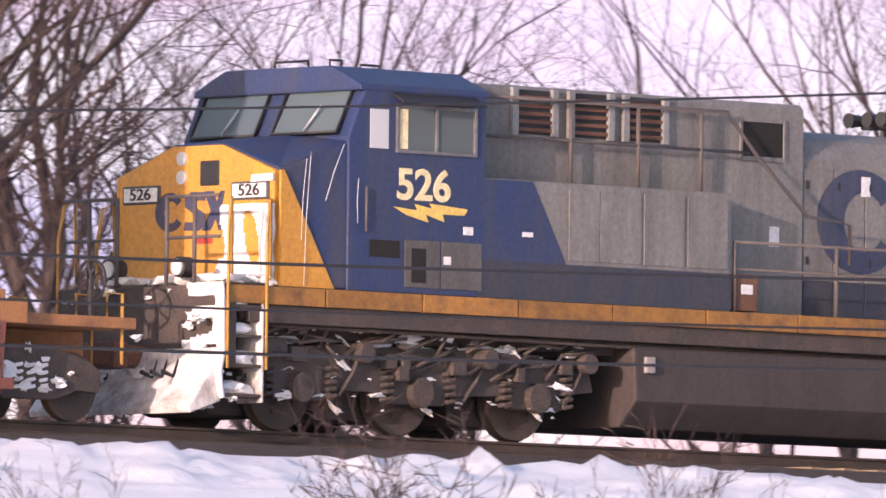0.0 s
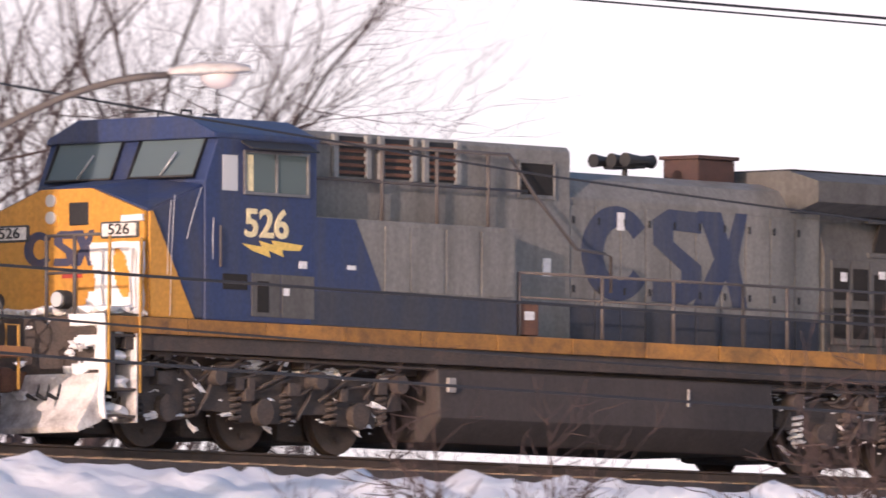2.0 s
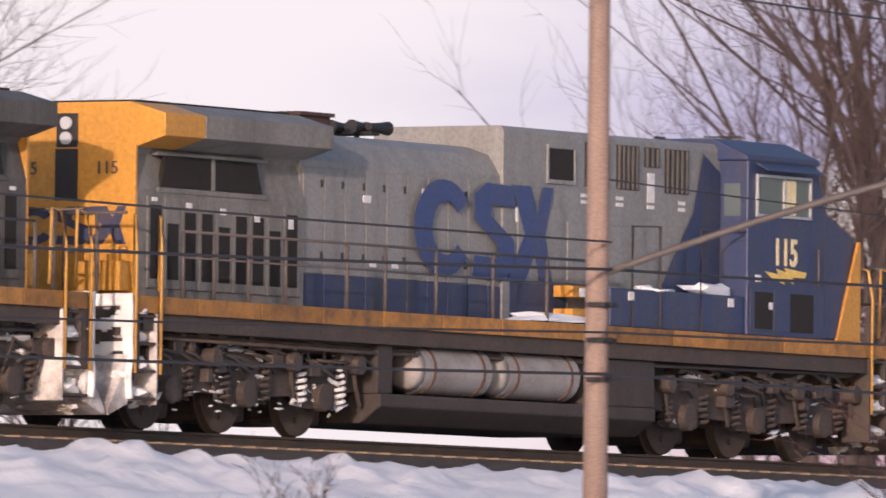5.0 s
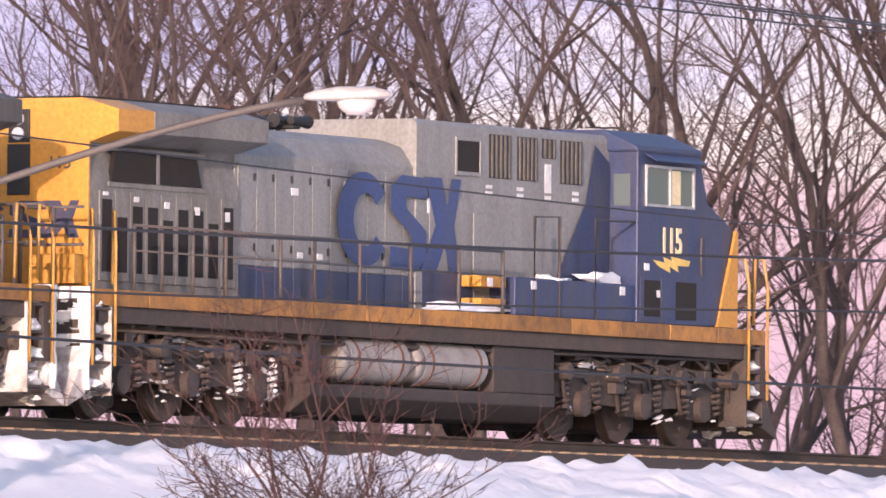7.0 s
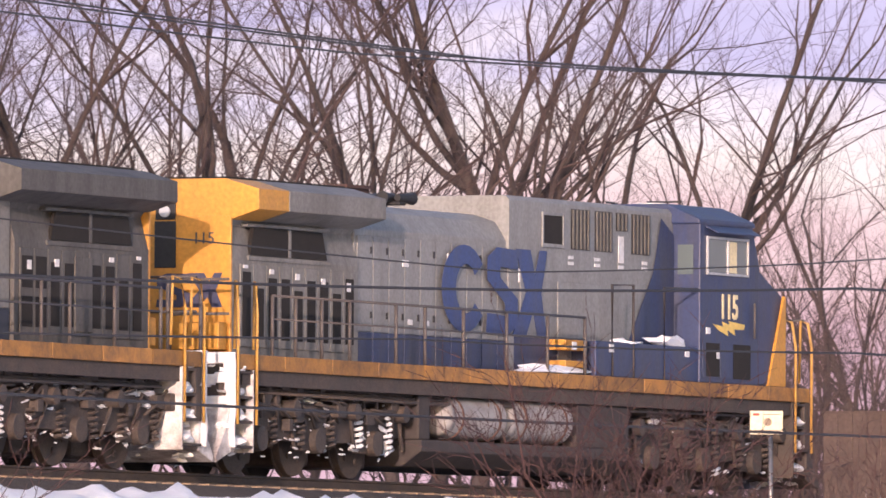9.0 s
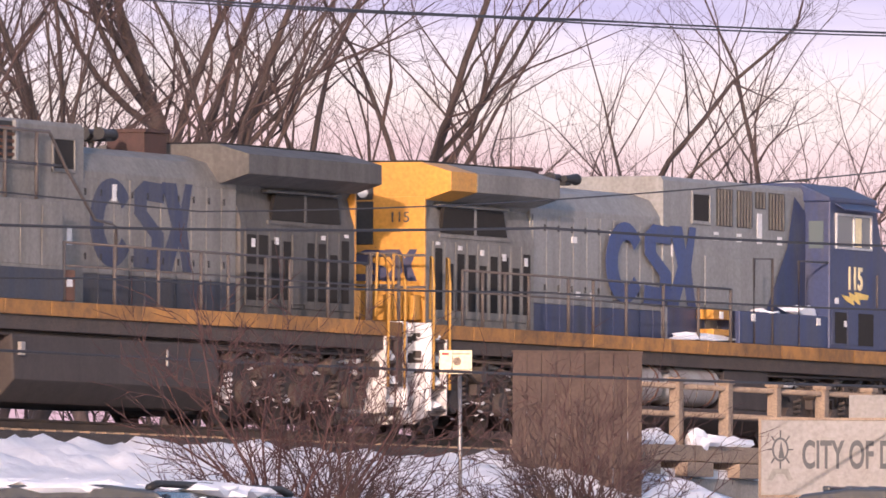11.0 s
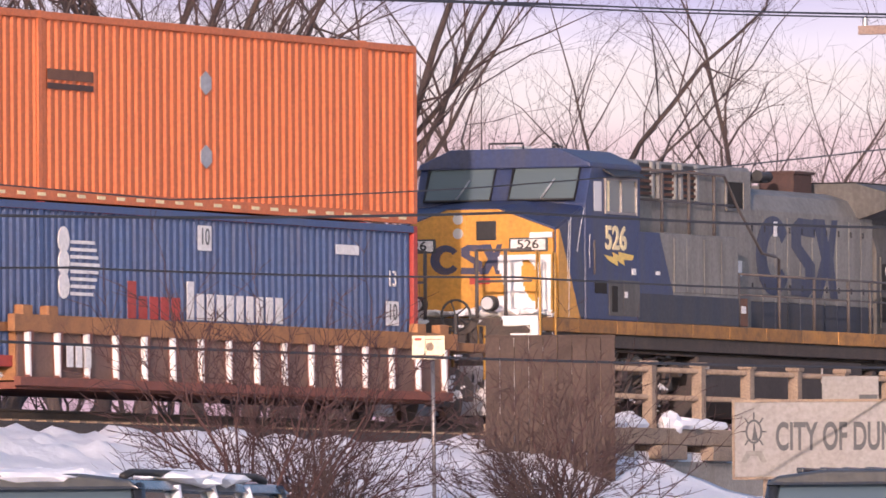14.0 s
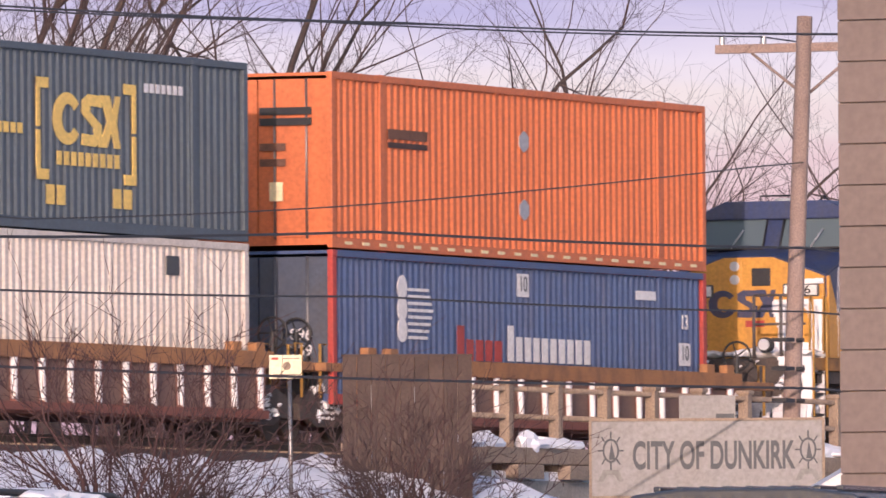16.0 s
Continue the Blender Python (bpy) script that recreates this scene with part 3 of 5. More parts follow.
    # radiator section at the rear
    bm = bmesh.new()
    prism(bm, [(-1.05, 1.72), (-1.05, 3.15), (-0.92, 3.62), (-1.02, 3.75), (1.02, 3.75), (0.92, 3.62), (1.05, 3.15), (1.05, 1.72)], 1.4, 5.75, "x", bevel=0.015)
    part("radiator_cab", bm, dark, loco)
    P("end_panel", YELLOW, (1.34, 1.40, -1.05, 1.05, 1.72, 3.75), label="yellow rear end sheet")
    bm = bmesh.new()
    prism(bm, [(-1.05, 3.70), (-1.50, 3.84), (-1.50, 4.14), (-0.95, 4.30), (0.95, 4.30), (1.50, 4.14), (1.50, 3.84), (1.05, 3.70)], 2.4, 6.45 if old else 5.75, "x", bevel=0.015)
    part("radiator_wing", bm, dark, loco, "overhanging radiator housing")
    bm = bmesh.new()
    prism(bm, [(-1.05, 3.70), (-1.49, 3.84), (-1.49, 4.14), (-0.95, 4.295), (0.95, 4.295), (1.49, 4.14), (1.49, 3.84), (1.05, 3.70)], 1.36, 2.4, "x", bevel=0.015)
    part("radiator_wing_end", bm, YELLOW if not old else dark, loco)
    P("radiator_screen", GRILLE, (1.6, 6.3 if old else 5.6, -0.9, 0.9, 4.29, 4.33))
    for s in (-1, 1):
        for a, b in ((1.98, 3.30), (3.38, 4.62)):
            bm = bmesh.new()
            prism(bm, [(a, 3.20), (b, 3.20), (b - 0.16 * (a > 3), 3.60), (a + 0.12 * (a < 3), 3.60)], *yy(s, 1.0, 1.062))
            part("radiator_grille", bm, GRILLE, loco, "black radiator intake screen")
        P("grille_frame", dark, (1.9, 4.75, *yy(s, 0.98, 1.07), 3.12, 3.19), (1.9, 4.75, *yy(s, 0.94, 1.05), 3.61, 3.66), (3.28, 3.38, *yy(s, 0.98, 1.068), 3.19, 3.61))
        # tall vent doors under the grilles
        x = 1.62
        for i in range(9):
            w = 0.444
            P("vent_door", dark, (x + 0.012, x + w - 0.012, *yy(s, 1.05, 1.075), 1.86, 3.06), bevel=0.006)
            top = 2.95 if i in (0, 8) else (2.72 if i % 3 == 1 else 2.88)
            if old and i in (7, 8):
                P("vent_louvre", GRILLE, (x + 0.05, x + w - 0.05, *yy(s, 1.07, 1.082), 2.5, 2.95), (x + 0.05, x + w - 0.05, *yy(s, 1.07, 1.082), 1.95, 2.38))
            else:
                P("vent_louvre", GRILLE, (x + 0.07, x + w - 0.09, *yy(s, 1.07, 1.082), 1.98, top))
            if i % 2 == 0 and s == near:
                P("sticker", LABEL, (x + 0.10, x + 0.24, *yy(s, 1.07, 1.086), 3.0 - 0.03 * i, 3.05 - 0.02 * i), bevel=0)
            x += w
        if old:
            P("access_hatch", DARK_GREY, (3.33, 3.88, *yy(s, 1.07, 1.10), 1.92, 2.98))
    # rear number and lamps on the end sheet
    for y in (-0.62, 0.62):
        lettering("rear_number", digits, 0.24, pose(1.325, y, 3.42, 90, 0, -90), SIGNK, loco)
    P("end_recess", BLACK, (1.318, 1.342, -0.17, 0.17, 3.0, 3.68))
    for z in (3.82, 4.02):
        bm = bmesh.new()
        disc(bm, (1.31, 0.0, z), 0.085, 0.04, "x", 16)
        part("rear_headlight", bm, LENS, loco, "round glass headlight")
    P("headlight_case", BLACK, (1.325, 1.362, -0.16, 0.16, 3.70, 4.15))
    shapes_mark(loco, -0.92, 0.92, 2.42, 2.92, 1.336, -1, True, SIGNB, "end_emblem", Matrix(((0, 1, 0, 0), (1, 0, 0, 0), (0, 0, 1, 0), (0, 0, 0, 1))))
    P("toolbox", YELLOW, (1.05, 1.33, 0.1 if near > 0 else -1.0, 1.0 if near > 0 else -0.1, 1.80, 2.2))

    # engine hood
    bm = bmesh.new()
    prism(bm, [(-0.98, 1.72), (-0.98, 3.72), (-0.80, 4.0), (-0.45, 4.12), (0.45, 4.12), (0.80, 4.0), (0.98, 3.72), (0.98, 1.72)], 5.75, 11.42, "x", bevel=0.02)
    part("engine_hood", bm, body, loco)
    for s in (-1, 1):
        x = 5.80
        for i in range(10):
            w = 0.56
            P("hood_door", body, (x + 0.014, x + w - 0.014, *yy(s, 0.98, 1.004), 2.20, 3.62), bevel=0.006)
            P("hood_door", BAND if old else BLUE, (x + 0.014, x + w - 0.014, *yy(s, 0.98, 1.004), 1.75, 2.19), bevel=0.006)
            P("door_latch", BLACK, (x + w - 0.10, x + w - 0.06, *yy(s, 1.0, 1.02), 3.36, 3.46), (x + w - 0.10, x + w - 0.06, *yy(s, 1.0, 1.02), 2.4, 2.5), bevel=0)
            x += w
        a, b = (7.45, 11.15) if old else (8.7, 12.55)
        shapes_mark(loco, a, b, 2.31 if old else 2.28, 3.64 if old else 3.60, s * 1.004 if old else s * 1.056, s, flip=(s > 0), material=FADED if old else LOGOBLUE)
    # exhaust stack and horn
    bm = bmesh.new()
    up = 0.0 if old else -0.07
    box(bm, 6.86, 7.70, -0.32, 0.32, 4.05, 4.46 + up, bevel=0.03)
    box(bm, 6.82, 7.74, -0.36, 0.36, 4.44 + up, 4.49 + up)
    part("exhaust_chimney", bm, SOOT, loco, "soot-stained exhaust stack")
    hx = 8.95
    bm = bmesh.new()
    tube(bm, [(hx, 0, 4.1), (hx, 0, 4.28 + up)], 0.04, 8)
    box(bm, hx - 0.12, hx + 0.12, -0.3, 0.3, 4.25 + up, 4.31 + up, bevel=0.02)
    for y, d in ((-0.28, 1), (-0.12, -1), (0.05, 1), (0.2, -1), (0.3, 1)):
        tube(bm, [(hx - 0.16 * d, y, 4.36 + up), (hx + 0.10 * d, y, 4.36 + up), (hx + 0.26 * d, y, 4.36 + up), (hx + 0.36 * d, y, 4.36 + up)], 0.055, 10, 0.10)
    part("air_horn", bm, BLACK, loco, "black multi-bell air horn")

    # electrical hood between engine and cab
    bm = bmesh.new()
    prism(bm, [(-1.03, 1.72), (-1.03, 4.34), (-0.97, 4.41), (0.97, 4.41), (1.03, 4.34), (1.03, 1.72)], 11.42 if old else 11.2, 17.45, "x", bevel=0.015)
    part("electrical_hood", bm, body, loco)
    for s in (-1, 1):
        w0 = 11.80 if old else 12.45
        P("inspection_window", GRILLE, (w0, w0 + 0.72, *yy(s, 1.03, 1.042), 3.72, 4.15), label="square dark intake opening")
        P("window_rim", body, (w0 - 0.05, w0, *yy(s, 1.03, 1.06), 3.66, 4.2), (w0 + 0.72, w0 + 0.77, *yy(s, 1.03, 1.06), 3.66, 4.2), (w0, w0 + 0.72, *yy(s, 1.03, 1.06), 4.15, 4.2), (w0, w0 + 0.72, *yy(s, 1.03, 1.06), 3.66, 3.72))
        if old:
            spans = ((13.88, 14.64), (14.83, 15.59), (15.80, 16.56))
            for a, b in spans:
                P("grille_recess", BLACK, (a, b, *yy(s, 1.03, 1.036), 3.81, 4.36), bevel=0)
                for k in range(5):
                    P("resistor_bar", RUST, (a + 0.04, b - 0.04, *yy(s, 1.036, 1.07), 3.84 + k * 0.10, 3.89 + k * 0.10), bevel=0.01)
                for xx in (a, b - 0.07):
                    P("grille_post", CLEAN_GREY, (xx - 0.03, xx + 0.07, *yy(s, 1.03, 1.09), 3.79, 4.38), bevel=0.006)
        else:
            for a, b in ((13.5, 14.2), (14.4, 15.05), (15.2, 15.65), (15.8, 16.5)):
                P("grille_recess", BLACK, (a, b, *yy(s, 1.03, 1.036), 3.66 if b - a > 0.6 else 4.0, 4.28), bevel=0)
                n = max(3, int((b - a) / 0.13))
                for k in range(n):
                    xx = a + (k + 0.5) * (b - a) / n
                    P("grille_slat", DARK_GREY, (xx - 0.022, xx + 0.022, *yy(s, 1.036, 1.065), 3.67 if b - a > 0.6 else 4.01, 4.27), bevel=0)
            for xx in (13.4, 14.4, 15.3, 16.2):
                P("sticker", LABEL, (xx, xx + 0.2, *yy(s, 1.03, 1.038), 3.42, 3.47), (xx, xx + 0.2, *yy(s, 1.03, 1.038), 3.51, 3.56), bevel=0)
            P("sticker", LABEL, (15.3, 15.5, *yy(s, 1.03, 1.038), 3.55, 3.92), bevel=0)
        if old and s == near:
            # wide lower cabinets flush with the sill
            P("inverter_cabinet", body, (13.15, 17.55, *yy(s, 1.0, 1.50), 1.72, 3.20), bevel=0.02)
            P("cabinet_skirt", BAND, (13.16, 17.54, *yy(s, 1.50, 1.506), 1.73, 2.19), bevel=0, label="blue lower band")
            bm = bmesh.new()
            prism(bm, [(16.02, 2.19), (17.54, 2.19), (17.54, 3.19), (16.60, 3.19)], *yy(s, 1.50, 1.506))
            part("cabinet_band", bm, BLUE, loco, "blue slanted band")
            for a in (13.22, 13.98, 14.74, 15.46):
                P("cabinet_panel", body, (a, a + 0.70 if a < 15 else a + 0.52, *yy(s, 1.50, 1.515), 2.24, 3.12), bevel=0.008)
            for a in (12.5, 14.2, 15.7, 17.2):
                P("sticker", LABEL, (a, a + 0.17, *yy(s, 1.44, 1.452), 1.29, 1.41), bevel=0)
            for xx in (13.35, 14.45, 15.62):
                bars("stanchion", RAILPAINT, loco, [[(xx, s * 1.15, 3.18), (xx, s * 1.15, 3.78), (xx, s * 1.15, 4.22)]], 0.03)
            bars("handrail", RAILPAINT, loco, [[(17.4, s * 1.15, 4.24), (12.9, s * 1.15, 4.24), (12.4, s * 1.2, 3.7), (11.6, s * 1.3, 2.98), (11.0, s * 1.3, 2.94), (10.85, s * 1.3, 2.9), (10.85, s * 1.3, 2.4)]], 0.026)
            bars("handrail", RAILPAINT, loco, [[(17.4, s * 1.15, 3.75), (12.5, s * 1.15, 3.75)]], 0.022)
            P("red_box", RUST, (12.62, 13.12, *yy(s, 1.05, 1.45), 1.74, 2.2))
            P("sticker", LABEL, (12.72, 12.92, *yy(s, 1.45, 1.458), 1.95, 2.07), (11.85, 12.02, *yy(s, 1.03, 1.04), 2.6, 2.85), (10.2, 10.36, *yy(s, 1.0, 1.016), 3.3, 3.55), (16.6, 16.78, *yy(s, 1.506, 1.514), 2.5, 2.56), bevel=0)
        else:
            P("hood_panel", body, (11.6, 12.9, *yy(s, 1.03, 1.05), 2.3, 3.3), bevel=0.008)
            P("hood_panel", body, (13.0, 15.2, *yy(s, 1.03, 1.05), 1.8, 3.15), bevel=0.008)
            P("hood_band", BLUE, (11.4, 13.4, *yy(s, 1.03, 1.036), 1.77, 2.27), bevel=0)
            bm = bmesh.new()
            prism(bm, [(15.2, 1.78), (17.39, 1.78), (17.39, 4.0), (16.9, 4.25), (16.6, 3.4)], *yy(s, 1.05, 1.057))
            part("slanted_band", bm, BLUE, loco, "slanted blue paint behind the cab")
            P("low_cabinet", BLUE, (13.5, 17.5, *yy(s, 1.0, 1.46), 1.72, 2.26), bevel=0.02, label="low blue equipment cabinet with snow on it")
            for c, r in (((16.6, s * 1.26, 2.31), (0.55, 0.17, 0.10)), ((14.9, s * 1.3, 2.26), (0.5, 0.14, 0.05)), ((12.0, s * 1.3, 1.78), (1.1, 0.17, 0.07))):
                bm = bmesh.new()
                snow_clump(bm, c, *r, rnd, 1.2)
                part("snow_cap", bm, SNOW, loco, "fresh snow lying on the walkway")
            P("fire_box", YELLOW, (12.6, 13.4, *yy(s, 1.05, 1.36), 2.10, 2.26), (12.6, 13.4, *yy(s, 1.05, 1.36), 1.84, 1.94))
            for a in (7.6, 8.2, 9.6, 12.6, 14.0, 16.9):
                P("sticker", LABEL, (a, a + 0.16, *(yy(s, 1.0, 1.012) if a < 11.3 else yy(s, 1.46, 1.47)), 2.34 if a < 11.3 else 2.1, 2.42 if a < 11.3 else 2.22), bevel=0)
            P("sticker", LABEL, (11.55, 11.7, *yy(s, 1.03, 1.04), 3.1, 3.3), (9.0, 9.15, *yy(s, 1.0, 1.016), 3.3, 3.45), (7.4, 7.6, *yy(s, 1.0, 1.016), 3.2, 3.3), bevel=0)

    # cab
    C0, C1, CF = 17.4, 19.42, 19.72
    bm = bmesh.new()
    prism(bm, [(C0, 1.72), (C0, 4.26), (C1, 4.26), (CF, 3.60), (CF, 1.72)], -1.50, 1.50, bevel=0.025)
    part("cab_body", bm, BLUE, loco, "blue crew cab")
    bm = bmesh.new()
    prism(bm, [(-1.52, 4.18), (-1.50, 4.26), (-0.95, 4.50), (0.95, 4.50), (1.50, 4.26), (1.52, 4.18)], C0 - 0.05, C1 + 0.12, "x", bevel=0.03)
    part("cab_roof", bm, BLUE, loco, "blue sloped cab roof with snow dust")
    # windshield band leaning between roof and nose
    for y0, y1 in ((-1.32, -0.16), (0.16, 1.32)):
        bm = bmesh.new()
        a, b = Vector((C1 + 0.02, 0, 4.20)), Vector((CF + 0.0, 0, 3.66))
        nrm = Vector((0.93, 0, 0.37)) * 0.03
        vs = [bm.verts.new(Vector((p.x, y, p.z)) + nrm * k) for k in (0.2, 1.0) for p, y in ((a, y0), (a, y1), (b, y1), (b, y0))]
        bm.faces.new(vs[:4]), bm.faces.new(vs[4:][::-1])
        for i in range(4):
            bm.faces.new((vs[i], vs[(i + 1) % 4], vs[4 + (i + 1) % 4], vs[4 + i]))
        pane = part("windshield", bm, CABGLASS, loco, "tinted windshield with wipers")
        lines = [[(CF + 0.06, (y0 + y1) / 2, 3.68), (C1 + 0.25, (y0 + y1) / 2 + 0.2, 4.0)]]
        bars("wiper", ALU, pane, lines, 0.015)
        frame_lines = [[(C1 + 0.06, y0, 4.22), (C1 + 0.06, y1, 4.22), (CF + 0.04, y1, 3.66), (CF + 0.04, y0, 3.66), (C1 + 0.06, y0, 4.22)]]
        bars("gasket", BLACK, pane, frame_lines, 0.028)
    for s in (-1, 1):
        # side windows
        wa, wb, za, zb = (17.58, 18.94, 3.44, 4.04) if old else (17.62, 19.26, 3.40, 4.00)
        wm = wa + (wb - wa) * 0.5
        for a, b in ((wa + 0.05, wm - 0.02), (wm + 0.02, wb - 0.05)):
            P("side_pane", CABGLASS, (a, b, *yy(s, 1.50, 1.506), za + 0.04, zb - 0.04), bevel=0)
        P("window_frame", ALU if not old else STEEL, (wa, wa + 0.05, *yy(s, 1.50, 1.53), za, zb), (wm - 0.02, wm + 0.02, *yy(s, 1.50, 1.53), za + 0.04, zb - 0.04), (wb - 0.05, wb, *yy(s, 1.50, 1.53), za, zb), (wa + 0.05, wb - 0.05, *yy(s, 1.50, 1.53), za, za + 0.04), (wa + 0.05, wb - 0.05, *yy(s, 1.50, 1.53), zb - 0.04, zb), bevel=0.004, label="worn metal window frame")
        if old:
            P("quarter_pane", LENS, (19.06, 19.37, *yy(s, 1.50, 1.508), 3.48, 3.96), bevel=0.004)
        bm = bmesh.new()
        prism(bm, [(s * 1.5, 4.17), (s * 1.70, 4.06), (s * 1.70, 4.04), (s * 1.5, 4.14)], wa, wb + 0.05, "x")
        part("sunshade", bm, BLACK if old else BLUE, loco, "awning over the side window")
        # bright reflection in the side window, painted as a cream strip
        P("lit_curtain", CREAM, ((18.74, 18.9) if old else (18.5, 18.8)) + (*yy(s, 1.506, 1.512), za + 0.05, zb - 0.06), bevel=0)
        lettering("cab_number", digits, 0.53, pose(18.46 if old else 18.52, s * 1.505, 3.04 if old else 2.90, 90, 0, 0 if s < 0 else 180), CREAM, loco, squash=1.16 if old else 0.92, bold=0.012)
        # lightning flash: a zigzag of one outline
        bm = bmesh.new()
        z0 = 2.70 if old else 2.56
        zig = [(-0.62, 0.10), (-0.20, 0.06), (-0.26, 0.16), (0.05, 0.10), (0.0, 0.18), (0.66, 0.12), (0.60, 0.02), (0.22, 0.02), (0.26, -0.10), (-0.06, 0.0), (-0.02, -0.12), (-0.40, -0.02)]
        f = 1 if s < 0 else -1
        prism(bm, [((18.36 if old else 18.5) + f * a * 0.98, z0 + 0.78 * b) for a, b in zig], *yy(s, 1.502, 1.510))
        part("flash_stripe", bm, STRIPE, loco, "yellow lightning stripe")
        P("cab_hatch", dark if old else BLUE, (17.47, 18.15, *yy(s, 1.50, 1.512), 1.80, 2.38), (18.18, 18.77, *yy(s, 1.50, 1.512), 1.80, 2.38), bevel=0.006)
        if old:
            P("hatch_louvre", GRILLE, (18.42, 18.66, *yy(s, 1.512, 1.518), 1.86, 2.28), (18.86, 19.36, *yy(s, 1.50, 1.51), 2.15, 2.36), bevel=0)
        else:
            P("hatch_louvre", GRILLE, (17.6, 18.12, *yy(s, 1.512, 1.518), 1.82, 2.34), (18.66, 19.34, *yy(s, 1.512, 1.518), 1.80, 2.34), bevel=0)
        P("sticker", LABEL, (18.0, 18.12, *yy(s, 1.512, 1.52), 2.1, 2.2), (17.62, 17.78, *yy(s, 1.50, 1.51), 2.48, 2.58), bevel=0)
        bars("grab_iron", RAILPAINT, loco, [[(19.45, s * 1.54, 2.45), (19.45, s * 1.54, 3.0)]], 0.018)
    # roof fittings
    bars("roof_aerial", BLACK, loco, [[(19.2, -0.4, 4.50), (19.2, -0.4, 4.60), (19.2, 0.2, 4.60), (19.2, 0.2, 4.50)], [(18.6, 0.5, 4.50), (18.6, 0.5, 4.57), (18.3, 0.5, 4.57), (18.3, 0.5, 4.50)], [(19.4, 0.8, 4.48), (19.4, 0.8, 4.58), (19.2, 0.8, 4.58), (19.2, 0.8, 4.48)]], 0.018)
    bm = bmesh.new()
    disc(bm, (18.7, -0.1, 4.53), 0.22, 0.07, "z", 18, 0.02)
    part("roof_dome", bm, WHITE, loco, "pale domed aerial")
    # cab rear wall with door glass
    for s in (-1, 1):
        P("rear_cab_pane", CABGLASS, (C0 - 0.012, C0, *yy(s, 1.12, 1.38), 3.4, 3.86), bevel=0)

    # nose
    front = 20.85
    outline = [(-1.42, 1.72), (-1.42, 3.26), (-0.45, 3.60), (0.45, 3.60), (1.42, 3.26), (1.42, 1.72)]
    bm = bmesh.new()
    back = [bm.verts.new((CF - 0.02, y * 1.04, z + (0 if z < 2 else 0.30 if abs(y) > 1 else 0.06))) for y, z in outline]
    fr = [bm.verts.new((front - (0.05 if abs(y) > 1 else 0), y, z - (0.10 if z > 2 else 0))) for y, z in outline]
    k = len(outline)
    bm.faces.new(back), bm.faces.new(fr[::-1])
    for i in range(k):
        bm.faces.new((back[i], back[(i + 1) % k], fr[(i + 1) % k], fr[i]))
    bmesh.ops.bevel(bm, geom=bm.edges[:], offset=0.03, segments=2, affect="EDGES")
    part("nose", bm, BLUE, loco, "blue short hood")
    bm = bmesh.new()
    prism(bm, [(y * 0.985, z - (0.115 if z > 2 else -0.02)) for y, z in outline], front - 0.08, front + 0.008, "x", bevel=0.02)
    part("nose_front", bm, YELLOW, loco, "yellow nose face")
    for s in (-1, 1):
        bm = bmesh.new()
        prism(bm, [(front - (0.93 if old else 0.72), 1.73), (front - 0.03, 1.73), (front - 0.03, 3.14), (front - 0.08, 3.15)], *yy(s, 1.44, 1.482))
        part("yellow_wedge", bm, YELLOW, loco, "yellow slanted edge of the blue paint")
    P("nose_window", BLACK, (front - 0.06, front + 0.015, 0.06 if near > 0 else -0.42, 0.42 if near > 0 else -0.06, 2.98, 3.30), bevel=0.03)
    P("headlight_panel", YELLOW, (front - 0.06, front + 0.02, -0.12 - 0.24 * near, 0.12 - 0.24 * near, 2.98, 3.45), bevel=0.01)
    for z in (3.10, 3.33):
        bm = bmesh.new()
        disc(bm, (front + 0.03, -0.24 * near, z), 0.085, 0.04, "x", 18)
        part("headlight", bm, LENS, loco, "round glass headlight")
    for s in (-1, 1):
        nb = P("number_board", SIGNK, (front - 0.1, front + 0.035, *yy(s, 0.64, 1.32), 2.79, 3.02), bevel=0.03)
        bm = bmesh.new()
        box(bm, front + 0.0, front + 0.041, *yy(s, 0.68, 1.28), 2.82, 2.99)
        part("board_face", bm, WHITE, nb)
        lettering("board_number", digits, 0.20, pose(front + 0.046, s * 0.98, 2.905, 90, 0, 90), BLACK, nb, squash=1.3, bold=0.002)
    shapes_mark(loco, -0.74, 0.52, 2.44, 2.92, front + 0.006, 1, False, SIGNB, "nose_emblem", Matrix(((0, 1, 0, 0), (1, 0, 0, 0), (0, 0, 1, 0), (0, 0, 0, 1))))
    P("red_notice", RED, (front + 0.002, front + 0.022, -0.05, 0.3, 2.28, 2.39), bevel=0)
    if old:
        # crust of blown snow over one side of the nose front, ragged and holed
        def drift(y, z):
            w = noise.noise(Vector((y * 2.2, z * 1.6, 4.0))) + 0.4 * noise.noise(Vector((y * 7, z * 5, 1.0)))
            edge = 0.50 + 0.14 * noise.noise(Vector((z * 2.1, 3.0, 0.0))) - 0.10 * (z < 2.1)
            hole = ((y - 1.0 + 0.25 * (z - 2.4)) / 0.13) ** 2 + ((z - 2.32) / 0.34) ** 2 + 0.7 * w
            return (y > edge and z < 2.77 and hole > 0.85) or (z > 3.0 and y > 1.02 + 0.3 * w)
        snow_sheet(loco, "drifted_snow", front + 0.012, (0.36, 1.40), (1.73, 3.10), near, 1, drift, "thick wind-packed snow on the nose")
        bm = bmesh.new()
        for i in range(50):
            big = rnd.random()
            snow_clump(bm, (front + rnd.uniform(0.0, 0.7), near * rnd.uniform(-0.9, 1.35), 1.80), 0.05 + 0.22 * big, 0.05 + 0.2 * big, 0.03 + 0.07 * big, rnd, 0.9, 1)
        ob = part("platform_snow", bm, CAKED_AND_LIT, loco, "snow lying on the front platform")
        ob["kind"] = "stuff"
